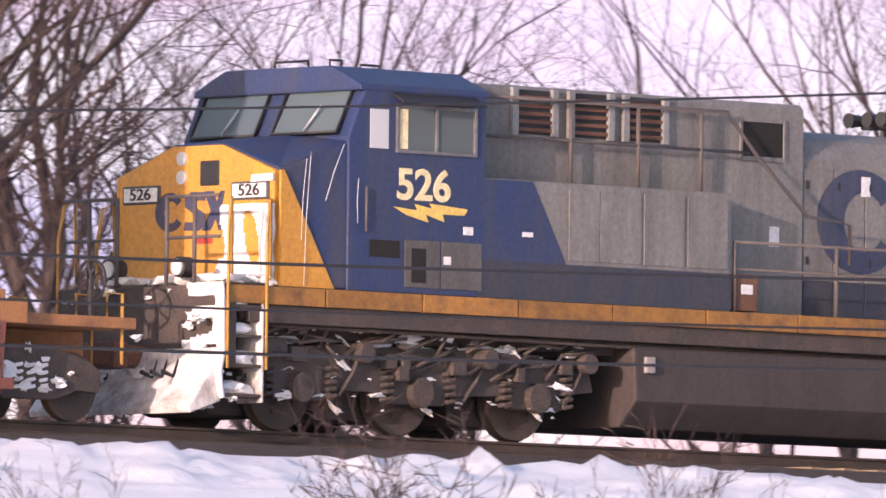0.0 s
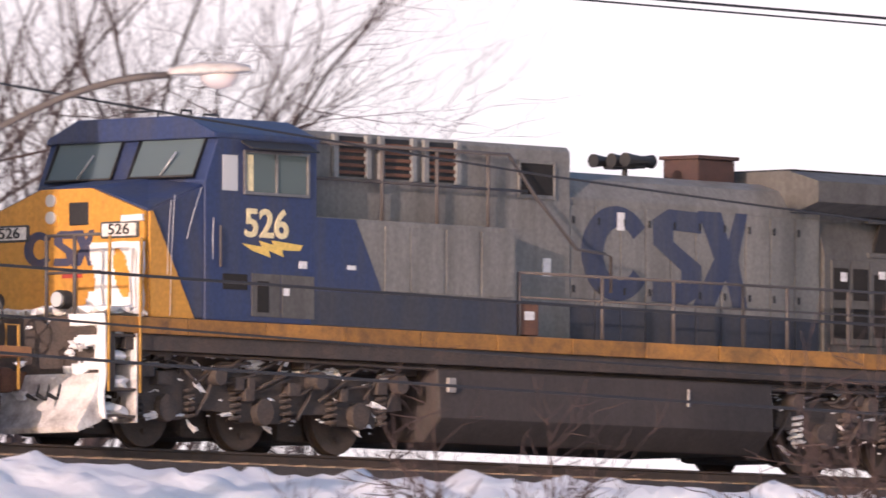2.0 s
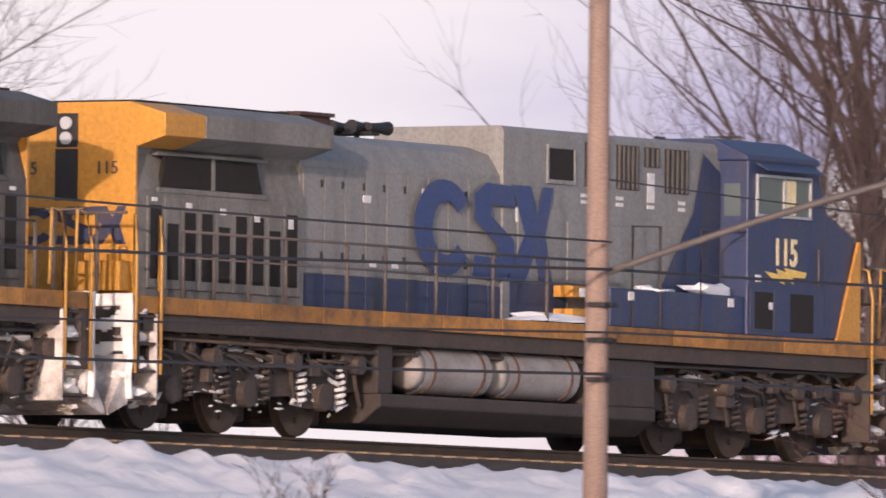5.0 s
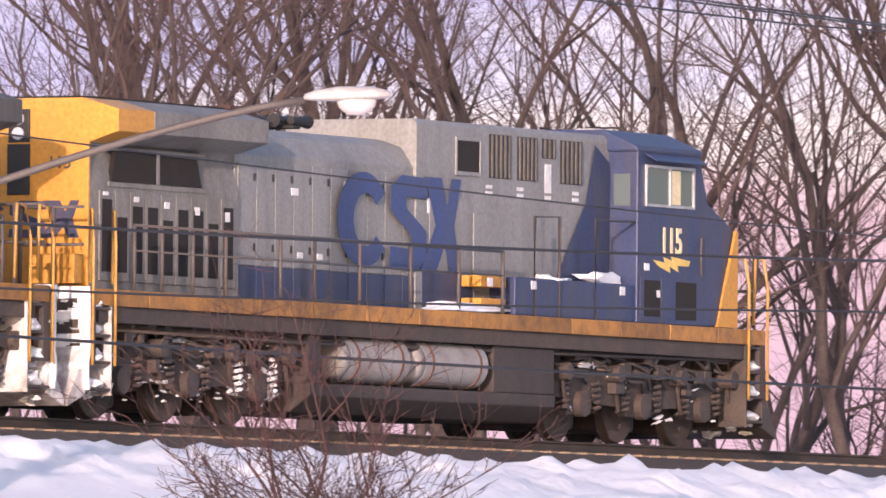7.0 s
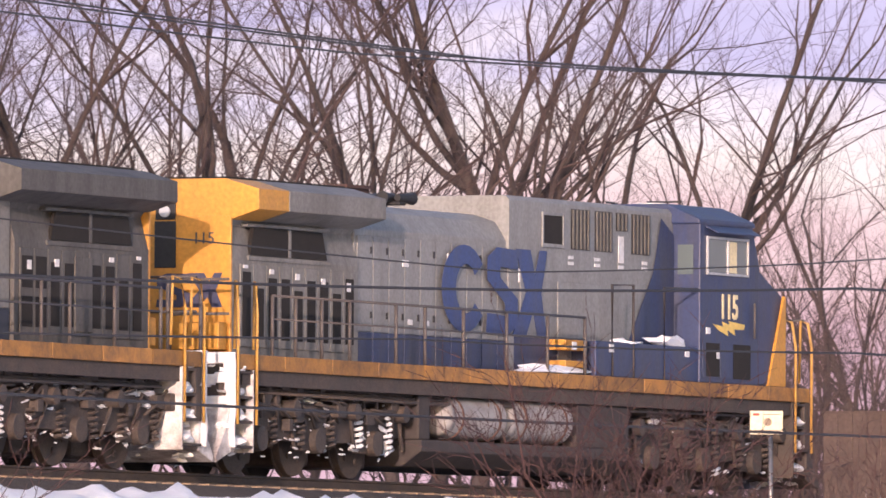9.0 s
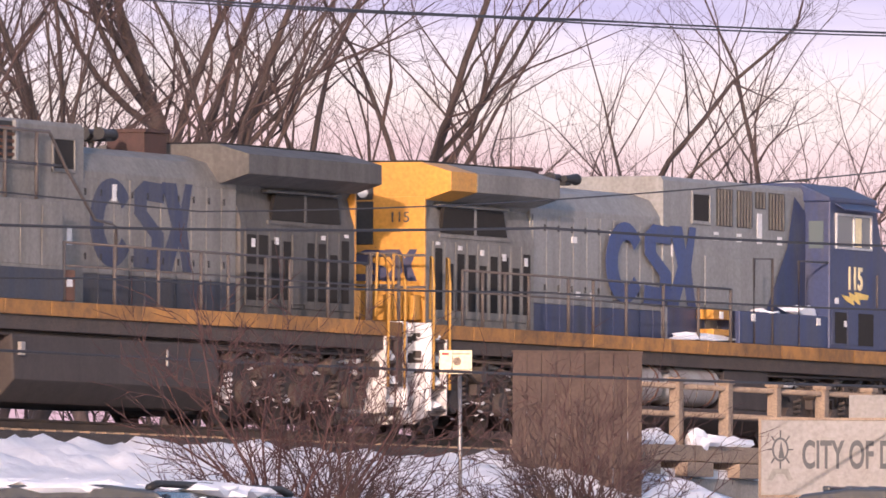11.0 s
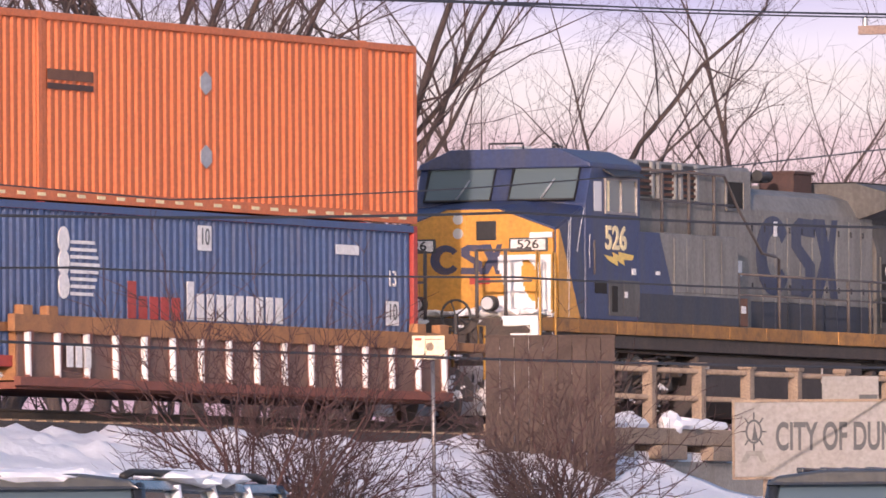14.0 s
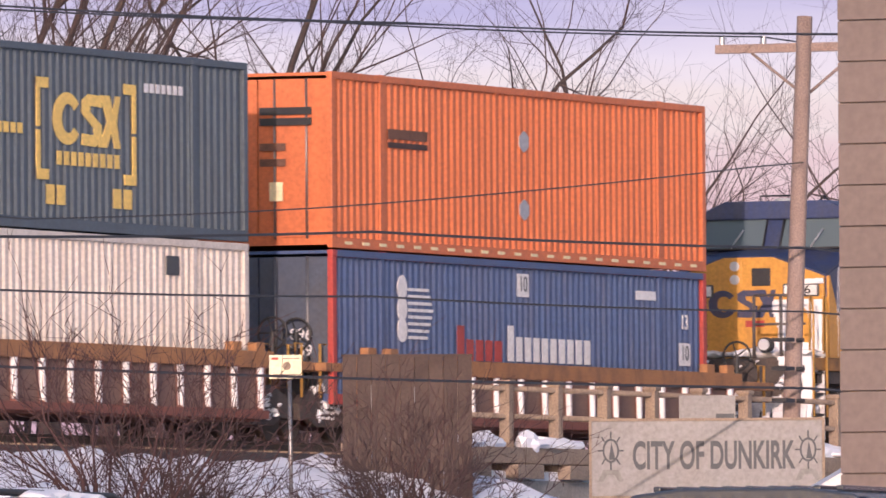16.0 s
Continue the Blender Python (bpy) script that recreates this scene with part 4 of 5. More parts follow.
    if old:
        for a, b, z0, z1 in ((20.35, 20.45, 3.38, 1.75), (20.42, 20.5, 3.3, 2.3), (19.80, 20.1, 3.5, 2.8), (19.55, 19.56, 3.1, 2.55)):
            bars("ice_streak", CAKED_AND_LIT, loco, [[(a, near * 1.503, z0), ((a + b) / 2 + 0.02, near * 1.505, (z0 + z1) / 2), (b, near * 1.503, z1)]], 0.004, 5, "thin run of frozen snow")
    for s in (-1, 1):
        bm = bmesh.new()
        disc(bm, (21.62, s * 0.62, 1.95), 0.13, 0.2, "x", 18, 0.02)
        lamp = part("ditch_light", bm, BLACK, loco, "round ditch light")
        bm = bmesh.new()
        disc(bm, (21.73, s * 0.62, 1.95), 0.10, 0.03, "x", 18)
        part("lens", bm, LENS, lamp)

    # walkway rails
    for s in (-1, 1):
        xs = [1.85, 3.36, 4.81, 5.72, 7.11, 8.11, 9.66, 11.24, 13.05] if old and s == near else [1.9, 2.7, 3.6, 4.57, 6.2, 7.23, 8.61, 10.18, 11.69, 13.09]
        stanchion_rail(loco, xs, s * 1.46, 1.72, 2.60, RAILPAINT)
        if not (old and s == near):
            bars("stanchion", RAILPAINT, loco, [[(14.11, s * 1.46, 1.72), (14.11, s * 1.46, 3.13), (14.92, s * 1.46, 3.15), (14.92, s * 1.46, 1.72)]], 0.026)
            bars("stanchion", RAILPAINT, loco, [[(16.1, s * 1.46, 1.72), (16.1, s * 1.46, 3.15), (17.4, s * 1.46, 3.16)]], 0.022)

    # tank, reservoirs, trucks
    bm = bmesh.new()
    if old:
        prism(bm, [(-1.42, 1.22), (-1.46, 0.55), (-1.15, 0.22), (1.15, 0.22), (1.46, 0.55), (1.42, 1.22)], 7.4, 14.75, "x", bevel=0.04)
    else:
        prism(bm, [(-1.42, 0.62), (-1.42, 0.45), (-1.1, 0.22), (1.1, 0.22), (1.42, 0.45), (1.42, 0.62)], 7.2, 14.9, "x", bevel=0.03)
        box(bm, 12.95, 14.9, -1.40, 1.40, 0.62, 1.28, bevel=0.03)
        box(bm, 7.2, 7.6, -1.38, 1.38, 0.62, 1.28, bevel=0.03)
        box(bm, 7.6, 12.95, -0.7, 0.7, 0.62, 1.2)
    part("fuel_tank", bm, TANKM, loco, "grimy underslung fuel tank")
    for s in (-1, 1):
        if not old:
            for a, b in ((8.25, 10.3), (10.55, 12.75)):
                bm = bmesh.new()
                pts = [(a, s * 1.14, 0.98), (a + 0.12, s * 1.14, 0.98), (a + 0.13, s * 1.14, 0.98), (b - 0.13, s * 1.14, 0.98), (b - 0.12, s * 1.14, 0.98), (b, s * 1.14, 0.98)]
                tube(bm, pts[1:-1], 0.335, 20)
                tube(bm, [pts[1], pts[0]], 0.33, 20, 0.22)
                tube(bm, [pts[-2], pts[-1]], 0.33, 20, 0.22)
                res = part("air_reservoir", bm, RESERVOIR, loco, "weathered cylindrical air reservoir", smooth=True)
                for xx in (a + 0.35, b - 0.35):
                    bm = bmesh.new()
                    disc(bm, (xx, s * 1.14, 0.98), 0.347, 0.05, "x", 20)
                    part("strap", bm, RUST, res)
        else:
            P("tank_fitting", RESERVOIR, (14.45, 14.6, *yy(s, 1.44, 1.50), 0.9, 1.1), (9.3, 9.34, *yy(s, 1.44, 1.47), 0.85, 1.1), bevel=0.01)
    lines = []
    for s in (-1, 1):
        for i in range(3):
            lines.append([(1.5, s * (1.2 + 0.05 * i), 1.30 - 0.05 * i), (7.0, s * (1.25 + 0.05 * i), 1.26 - 0.05 * i), (15.0, s * (1.25 + 0.05 * i), 1.30 - 0.04 * i), (21, s * (1.2 + 0.05 * i), 1.27)])
    bars("sill_pipe", RUNGEAR, loco, lines, 0.03)
    build_truck(loco, 4.0, rnd, True)
    build_truck(loco, 18.2, rnd, old == 1)
    return loco


loco_a = build_locomotive(1, 1, "526", "grimy grey and blue freight locomotive with a snow-caked yellow nose")
loco_b = build_locomotive(-1, 0, "115", "blue, grey and yellow freight locomotive leading the train")
TRAIN += [(loco_a, 0.0, True), (loco_b, 0.0, False)]


def build_container(length, height, side, rim, label, ribs, door=None):
    """A corrugated steel box, x from 0 to length, with corner posts, rails and end doors."""
    c = thing("shipping_container", label, "container", group="containers on the train")
    bm = bmesh.new()
    step = length / ribs
    for s in (-1, 1):
        pts = []
        for i in range(ribs):
            a = i * step
            pts += [(a + 0.08 * step, 1.215), (a + 0.42 * step, 1.215), (a + 0.54 * step, 1.255), (a + 0.92 * step, 1.255)]
        pts = [(max(0.10, min(length - 0.10, a)), s * b) for a, b in pts]
        lo = [bm.verts.new((a, b, 0.16)) for a, b in pts]
        hi = [bm.verts.new((a, b, height - 0.10)) for a, b in pts]
        for i in range(len(pts) - 1):
            if (pts[i + 1][0] - pts[i][0]) > 1e-5:
                bm.faces.new((lo[i], lo[i + 1], hi[i + 1], hi[i]))
    part("side_sheet", bm, side, c)
    quick("roof_sheet", side, c, (0.05, length - 0.05, -1.24, 1.24, height - 0.06, height - 0.01))
    quick("floor_frame", side, c, (0.05, length - 0.05, -1.2, 1.2, 0.05, 0.2))
    for s in (-1, 1):
        y = sorted((s * 1.20, s * 1.295))
        quick("top_rail", rim, c, (0, length, *y, height - 0.11, height), bevel=0.012)
        quick("bottom_rail", rim, c, (0, length, *y, 0.0, 0.17), bevel=0.012)
        for x in (0, length - 0.16):
            quick("corner_post", rim, c, (x, x + 0.16, *y, 0.17, height - 0.11), bevel=0.012)
        for x in (2.0, length - 2.15):
            quick("lifting_post", side, c, (x, x + 0.15, *sorted((s * 1.2, s * 1.285)), 0.17, height - 0.1), bevel=0.008)
            quick("casting", rim, c, (x - 0.02, x + 0.17, *sorted((s * 1.2, s * 1.30)), height - 0.10, height + 0.01), bevel=0.01)
    for x, e in ((0.0, -1), (length, 1)):
        xs = sorted((x - e * 0.08, x - e * 0.03))
        quick("end_door", door or side, c, (*xs, -1.2, -0.01, 0.17, height - 0.11), bevel=0.01)
        quick("end_door", door or side, c, (*xs, 0.01, 1.2, 0.17, height - 0.11), bevel=0.01)
        for y in (-0.85, -0.3, 0.3, 0.85):
            bars("locking_bar", STEEL, c, [[(x - e * 0.01, y, 0.15), (x - e * 0.01, y, height - 0.1)]], 0.02)
    return c


def patch(c, x0, x1, z0, z1, material, y=-1.262, name="marking"):
    quick(name, material, c, (x0, x1, y - 0.006, y, z0, z1))


orange = build_container(16.15, 2.80, ORANGE, ORANGE, "orange corrugated shipping container stacked on a blue one", 62)
patch(orange, 2.36, 4.0, 1.80, 1.96, RUST), patch(orange, 2.36, 4.0, 1.66, 1.75, SOOT)
for zz in (0.64, 1.76):
    bm = bmesh.new()
    prism(bm, [(8.1, zz), (8.3, zz + 0.1), (8.3, zz + 0.26), (8.1, zz + 0.36), (7.9, zz + 0.26), (7.9, zz + 0.1)], -1.275, -1.258)
    part("diamond_plate", bm, ALU, orange, "grey diamond-shaped placard holder")
for i in range(22):
    quick("reflector", CREAM, orange, (0.5 + i * 0.71, 0.78 + i * 0.71, -1.303, -1.294, 0.06, 0.11))
for z, w in ((2.12, 0.95), (1.95, 0.95), (1.55, 0.5), (1.3, 0.5)):
    quick("door_marking", BLACK if z > 1.9 else RUST, orange, (-0.02, -0.012 + 0.0, -w, -0.05, z, z + 0.12))
quick("door_notice", CREAM, orange, (-0.03, -0.02, -0.45, -0.22, 0.75, 1.05))

bluebox = build_container(16.15, 2.46, CBLUE, RED, "blue corrugated shipping container in a well car", 66, CDARK)
quick("faded_rail", CBLUE, bluebox, (0.17, 15.98, -1.302, -1.296, 2.352, 2.458))
lettering("end_code", "896\n959", 0.26, pose(-0.02, -0.75, 0.98, 90, 0, -90), LABEL, bluebox)
for a, zz in ((7.78, 1.88), (14.95, 0.88)):
    patch(bluebox, a, a + 0.5, zz, zz + 0.38, LABEL)
    lettering("length_code", "10", 0.36, pose(a + 0.25, -1.27, zz + 0.2, 90, 0, 0), SIGNK, bluebox)
lettering("length_code", "13", 0.36, pose(15.2, -1.266, 1.6, 90, 0, 0), LABEL, bluebox)
patch(bluebox, 13.0, 13.9, 1.95, 2.10, LABEL)
# emblem: a ring of four lobes with speed lines
bm = bmesh.new()
for z in (1.12, 1.46, 1.80):
    disc(bm, (2.9, -1.268, z + 0.12), 0.2, 0.012, "y", 16)
part("emblem", bm, LABEL, bluebox)
for i in range(8):
    patch(bluebox, 3.15, 4.2 - 0.06 * abs(i - 4), 1.10 + i * 0.11, 1.15 + i * 0.11, LABEL, name="speed_line")
# faded red and white trade marks as blocks
for i in range(5):
    patch(bluebox, 5.2 + i * 0.40, 5.50 + i * 0.40, 0.80, 1.14 if i else 1.36, RED, name="red_block")
for i in range(10):
    patch(bluebox, 7.36 + i * 0.37, 7.62 + i * 0.37, 0.82, 1.22 if i else 1.40, LABEL, name="white_block")

slate = build_container(16.15, 2.80, CGREY, CGREY, "slate blue shipping container with yellow markings", 62)
# bracket of four yellow corners round an emblem of plain shapes
for a, e in ((8.14, 1), (11.87, -1)):
    for z, f in ((2.3, -1), (0.75, 1)):
        quick("bracket_corner", STRIPE, slate, (*sorted((a, a + e * 0.45)), -1.272, -1.258, *sorted((z, z + f * 0.16))), (*sorted((a, a + e * 0.14)), -1.272, -1.258, *sorted((z, z + f * 0.75))))
shapes_mark(slate, 8.76, 11.29, 1.30, 2.10, -1.258, -1, False, STRIPE)
for i in range(9):
    patch(slate, 8.9 + i * 0.27, 9.08 + i * 0.27, 0.99, 1.20, STRIPE, name="lettering_block")
for a in (8.5, 8.9, 11.0, 11.4):
    patch(slate, a, a + 0.3, 0.38, 0.68, STRIPE, name="wheel_mark")
for i in range(7):
    patch(slate, 12.2 + i * 0.22, 12.35 + i * 0.22, 2.2, 2.34, LABEL, name="code_block")
for i in range(6):
    patch(slate, 6.2 + i * 0.25, 6.38 + i * 0.25, 1.42, 1.58, STRIPE, name="lettering_block")

whitebox = build_container(16.15, 2.46, CWHITE, CWHITE, "off-white corrugated shipping container in a well car", 66)
patch(whitebox, 13.0, 13.5, 1.9, 2.2, SIGNK)


def build_well_car(label):
    """A container well: side sills with braces over a low trough, end platforms and a truck at either end. x from 0 to 18.6."""
    car = thing("well_car", label, "rail car", group="well cars of the train")
    L = 19.4
    for s in (-1, 1):
        y0, y1 = sorted((s * 1.34, s * 1.46))
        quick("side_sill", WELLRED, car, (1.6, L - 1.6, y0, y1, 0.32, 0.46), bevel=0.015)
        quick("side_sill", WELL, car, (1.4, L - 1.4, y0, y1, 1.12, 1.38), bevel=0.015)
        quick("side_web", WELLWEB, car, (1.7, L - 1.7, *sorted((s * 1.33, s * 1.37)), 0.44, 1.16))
        n = 16
        for i in range(n):
            x = 1.9 + i * (L - 3.8) / (n - 1)
            bm = bmesh.new()
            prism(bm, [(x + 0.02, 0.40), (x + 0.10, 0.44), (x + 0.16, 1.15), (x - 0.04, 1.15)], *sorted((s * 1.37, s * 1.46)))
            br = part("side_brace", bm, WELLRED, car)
            # white stripe paints the sun-facing side of each brace as lit
            if s < 0:
                bm = bmesh.new()
                prism(bm, [(x - 0.01, 0.50), (x + 0.05, 0.46), (x + 0.03, 0.9), (x + 0.04, 1.12), (x - 0.05, 1.12), (x - 0.03, 0.8)], s * 1.475, s * 1.40)
                part("blown_snow", bm, CAKED_AND_LIT, br)
        for x in (1.7, L - 2.1, 2.6, L - 3.0):
            quick("guide", WELL, car, (x, x + 0.35, *sorted((s * 1.3, s * 1.46)), 1.34, 1.52), bevel=0.03)
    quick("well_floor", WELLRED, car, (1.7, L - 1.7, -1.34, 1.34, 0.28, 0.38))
    for x0, x1, e in ((0.35, 1.75, -1), (L - 1.75, L + 0.5, 1)):
        quick("end_platform", WELL, car, (x0, x1, -1.30, 1.30, 1.12, 1.26), (x0, x1, -0.35, 0.35, 0.78, 1.12), bevel=0.02)
        quick("end_bulkhead", WELL, car, ((x1 - 0.08) if e < 0 else x0, x1 if e < 0 else x0 + 0.08, -1.34, 1.34, 0.4, 1.34), bevel=0.01)
        for y in (-1.15, -0.6, 0.6, 1.15):
            bars("grab_iron", YRAIL, car, [[(x0 + 0.1 if e < 0 else x1 - 0.1, y, 0.7), (x0 + 0.1 if e < 0 else x1 - 0.1, y, 1.55), (x0 + 0.35 if e < 0 else x1 - 0.35, y, 1.55), (x0 + 0.35 if e < 0 else x1 - 0.35, y, 1.2)]], 0.024)
        quick("coupler", RUST, car, (x0 - 0.35 if e < 0 else x1, x0 if e < 0 else x1 + 0.35, -0.14, 0.14, 0.74, 1.0), bevel=0.04)
        bm = bmesh.new()
        wx = (x0 + 0.2) if e < 0 else (x1 - 0.2)
        tube(bm, [(wx, -0.7 + 0.25 * math.cos(0.2618 * i), 1.72 + 0.25 * math.sin(0.2618 * i)) for i in range(25)], 0.022, 6)
        for i in range(5):
            tube(bm, [(wx, -0.7, 1.72), (wx, -0.7 + 0.25 * math.cos(1.2566 * i), 1.72 + 0.25 * math.sin(1.2566 * i))], 0.014, 5)
        tube(bm, [((x0 + 0.2) if e < 0 else (x1 - 0.2), -0.7, 1.2), ((x0 + 0.2) if e < 0 else (x1 - 0.2), -0.7, 1.75)], 0.04)
        part("brake_wheel", bm, BLACK, car, "hand brake wheel on a post")
        xc = x0 + 0.55 if e < 0 else x1 - 1.5
        for s in (-1, 1):
            bm = bmesh.new()
            prism(bm, [(xc - 1.15, 0.60), (xc - 0.95, 0.72), (xc - 0.4, 0.88), (xc + 0.4, 0.88), (xc + 0.95, 0.72), (xc + 1.15, 0.60), (xc + 1.1, 0.34), (xc + 0.75, 0.36), (xc + 0.42, 0.24), (xc - 0.42, 0.24), (xc - 0.75, 0.36), (xc - 1.1, 0.34)], *sorted((s * 0.93, s * 1.08)), bevel=0.02)
            fp = part("truck_frame", bm, RUNGEAR, car)
            for d in (-0.2, 0.0, 0.2):
                bm = bmesh.new()
                tube(bm, [(xc + d + 0.08 * math.cos(i * 0.9), s * 1.02 + 0.08 * math.sin(i * 0.9), 0.32 + i * 0.0125) for i in range(30)], 0.024, 5)
                part("coil_spring", bm, CAKED_AND_LIT, fp)
            bm = bmesh.new()
            r0 = random.Random(int(x0 * 10) + s)
            for i in range(16):
                snow_clump(bm, (xc + r0.uniform(-1, 1), s * 1.08, r0.uniform(0.35, 0.9)), r0.uniform(0.03, 0.12), 0.05, r0.uniform(0.02, 0.08), r0, 1.4)
            part("packed_snow", bm, CAKED_AND_LIT, fp)["kind"] = "stuff"
        for d in (-0.88, 0.88):
            bm = bmesh.new()
            tube(bm, [(0, -0.85, 0), (0, 0.85, 0)], 0.08, 8)
            for s in (-1, 1):
                disc(bm, (0, s * 0.755, 0), 0.42, 0.13, "y", 24, 0.015)
                disc(bm, (0.2, s * 0.83, 0.1), 0.05, 0.03, "y", 8)
            w = part("wheelset", bm, RUNGEAR, car)
            w.location = (xc + d, 0, 0.42)
            WHEELS.append((w, xc + d, 0.42, car))
    return car


car_a = build_well_car("yellow-orange container well car with sunlit brace sides painted white")
car_b = build_well_car("yellow-orange container well car with sunlit brace sides painted white")
car_c = build_well_car("yellow-orange container well car with sunlit brace sides painted white")
for i in range(3):
    quick("number_block", LABEL, car_a, (3.2 + i * 0.32, 3.42 + i * 0.32, -1.478, -1.468, 0.62, 0.95))
TRAIN += [(car_a, -22.3 - 21.6 + 1.0, False), (car_b, -63.0, False), (car_c, -82.8, False),
          (bluebox, -42.25, False), (orange, -42.25, False), (slate, -61.75, False), (whitebox, -61.75, False)]
LIFT = {orange.name: 3.09, bluebox.name: 0.60, slate.name: 3.09, whitebox.name: 0.60}

# ---- along the line: poles, lamps, cables ----


def build_pole(x, y, top, lean, label, transformer=False, crossarm=None, lamp=None, bow=1.8):
    p = thing("utility_pole", label, "utility pole", pose(x, y, 0), "utility poles")
    base = ground_height(x, y) - 0.3
    bm = bmesh.new()
    tube(bm, [(0, 0, base), (lean * 0.3, 0, base + (top - base) * 0.35), (lean, 0, top)], 0.165, 14, 0.125)
    part("pole", bm, POLEWOOD, p, "weathered round timber", smooth=True)
    for z in (1.5, 1.05, 0.55):
        bm = bmesh.new()
        disc(bm, (lean * 0.4, -0.17, z), 0.035, 0.12, "y", 10)
        box(bm, -0.19, 0.19, -0.2, 0.05, z - 0.03, z + 0.03, bevel=0.01)
        part("cable_clamp", bm, BLACK, p)
    if transformer:
        bm = bmesh.new()
        box(bm, -0.68, -0.18, -0.28, 0.14, 4.6, 5.9, bevel=0.05)
        part("service_box", bm, ALU, p, "pale grey pole-mounted box")
        quick("bracket", BLACK, p, (-0.17, 0.05, -0.2, 0.2, 4.9, 4.98))
    if crossarm:
        ca = quick("crossarm", POLEWOOD, p, (-0.06 + lean, 0.06 + lean, -1.5, 1.5, crossarm, crossarm + 0.14), bevel=0.01)
        for y2 in (-1.4, -0.7, 0.7, 1.4):
            bm = bmesh.new()
            disc(bm, (lean, y2, crossarm + 0.2), 0.05, 0.14, "z", 10, 0.01)
            part("insulator", bm, ALU, ca)
        for s in (-1, 1):
            bars("brace", POLEWOOD, p, [[(lean, 0, crossarm - 0.7), (lean, s * 0.9, crossarm)]], 0.025)
    if lamp:
        lx, ly, lz, z0 = lamp
        pts = [(0, -0.1, z0)]
        for i in range(1, 11):
            k = i / 10
            pts.append((lx * k, -0.1 + ly * k, z0 + (lz - z0) * (1 - (1 - k) ** bow)))
        bars("lamp_arm", RAILPAINT, p, [pts], 0.045, 8, "curved steel lamp arm")
        u = Vector((lx, ly, 0)).normalized()
        a = math.degrees(math.atan2(u.y, u.x))
        bm = bmesh.new()
        prof = [(0.0, 0.05, 0.05), (0.12, 0.09, 0.09), (0.40, 0.17, 0.13), (0.80, 0.19, 0.12), (1.02, 0.12, 0.06)]
        rings = []
        for q, w, h in prof:
            rings.append([bm.verts.new((q, w * math.cos(k * 0.5236), 0.02 + h * math.sin(k * 0.5236) * (1 if math.sin(k * 0.5236) > 0 else 0.35))) for k in range(12)])
        for r0, r1 in zip(rings, rings[1:]):
            for k in range(12):
                bm.faces.new((r0[k], r0[(k + 1) % 12], r1[(k + 1) % 12], r1[k]))
        bm.faces.new(rings[0]), bm.faces.new(rings[-1])
        head = part("lamp_head", bm, LAMPGREY, p, "cobra-head street lamp", smooth=True)
        head.matrix_basis = pose(lx, ly - 0.1, lz, 0, -2, a)
        bm = bmesh.new()
        r = bmesh.ops.create_uvsphere(bm, u_segments=14, v_segments=8, radius=1.0)
        for v in r["verts"]:
            v.co = Vector((0.62 + v.co.x * 0.24, v.co.y * 0.14, -0.03 + min(0.02, v.co.z * 0.17)))
        bowl = part("lamp_bowl", bm, LAMPBOWL, head, "unlit glass refractor bowl", smooth=True)
    return p


build_pole(85.62, -9.0, 9.0, -0.12, "weathered timber utility pole with a grey box and street lamp", transformer=True, lamp=(2.3, -2.45, 4.05, 2.48))
build_pole(147.2, -9.0, 9.0, 0.0, "weathered timber utility pole carrying a street lamp", lamp=(2.15, -4.4, 3.35, 1.9), bow=1.25)
build_pole(206.75, -9.0, 6.6, 1.24, "leaning timber utility pole with a crossarm", crossarm=6.05)


def build_cable(points, r, label):
    bm = bmesh.new()
    pts = []
    for (x0, y0, z0), (x1, y1, z1) in zip(points, points[1:]):
        n = 24
        for i in range(n):
            k = i / n
            pts.append((x0 + (x1 - x0) * k, y0 + (y1 - y0) * k, z0 + (z1 - z0) * k - 0.55 * k * (1 - k) * (abs(x1 - x0) / 60)))
    pts.append(points[-1])
    tube(bm, pts, r, 6)
    ob = part("overhead_cable", bm, WIRE)
    tagged(ob, label, "cable", "overhead cables")


LINE = "black telephone cable slung between timber poles"
build_cable([(-20, -9.2, 1.6), (69.3, -9.2, 1.42), (86, -9.2, 1.78), (118.7, -9.2, 1.60), (147.2, -9.2, 1.95), (174.4, -9.2, 2.27), (190, -9.2, 2.74), (207.4, -9.2, 2.95), (330, -9.2, 3.0)], 0.022, LINE)
build_cable([(-20, -9.2, 1.2), (69.3, -9.2, 0.91), (86, -9.2, 1.17), (118.7, -9.2, 0.74), (147.2, -9.2, 1.15), (174.4, -9.2, 1.58), (190, -9.2, 1.80), (207.4, -9.2, 1.95), (330, -9.2, 2.0)], 0.017, LINE)
build_cable([(-20, -9.2, 0.8), (69.3, -9.2, 0.40), (86, -9.2, 0.70), (118.7, -9.2, 0.34), (147.2, -9.2, 0.62), (207.4, -9.2, 0.75), (330, -9.2, 0.9)], 0.022, LINE)
build_cable([(-20, -9.2, 2.2), (69.3, -9.2, 3.02), (86, -9.2, 4.12), (98, -9.3, 3.3), (118.7, -9.3, 2.46), (147.2, -9.2, 2.3)], 0.016, "thin service wire dropping from pole to pole")
for k, (dy, dz) in enumerate(((-1.4, 0.0), (-0.7, 0.05), (0.7, 0.0))):
    build_cable([(60, -9 + dy, 5.9 + 0.1 * k), (118.7, -9 + dy, 5.62 + 0.05 * k), (147.2, -9 + dy, 5.75 + dz), (174.4, -9 + dy, 5.35 + 0.06 * k), (190, -9 + dy, 5.72 + 0.05 * k), (207.9, -9 + dy, 6.30), (330, -9 + dy, 6.0)], 0.014, "thin power wire running high along the poles")
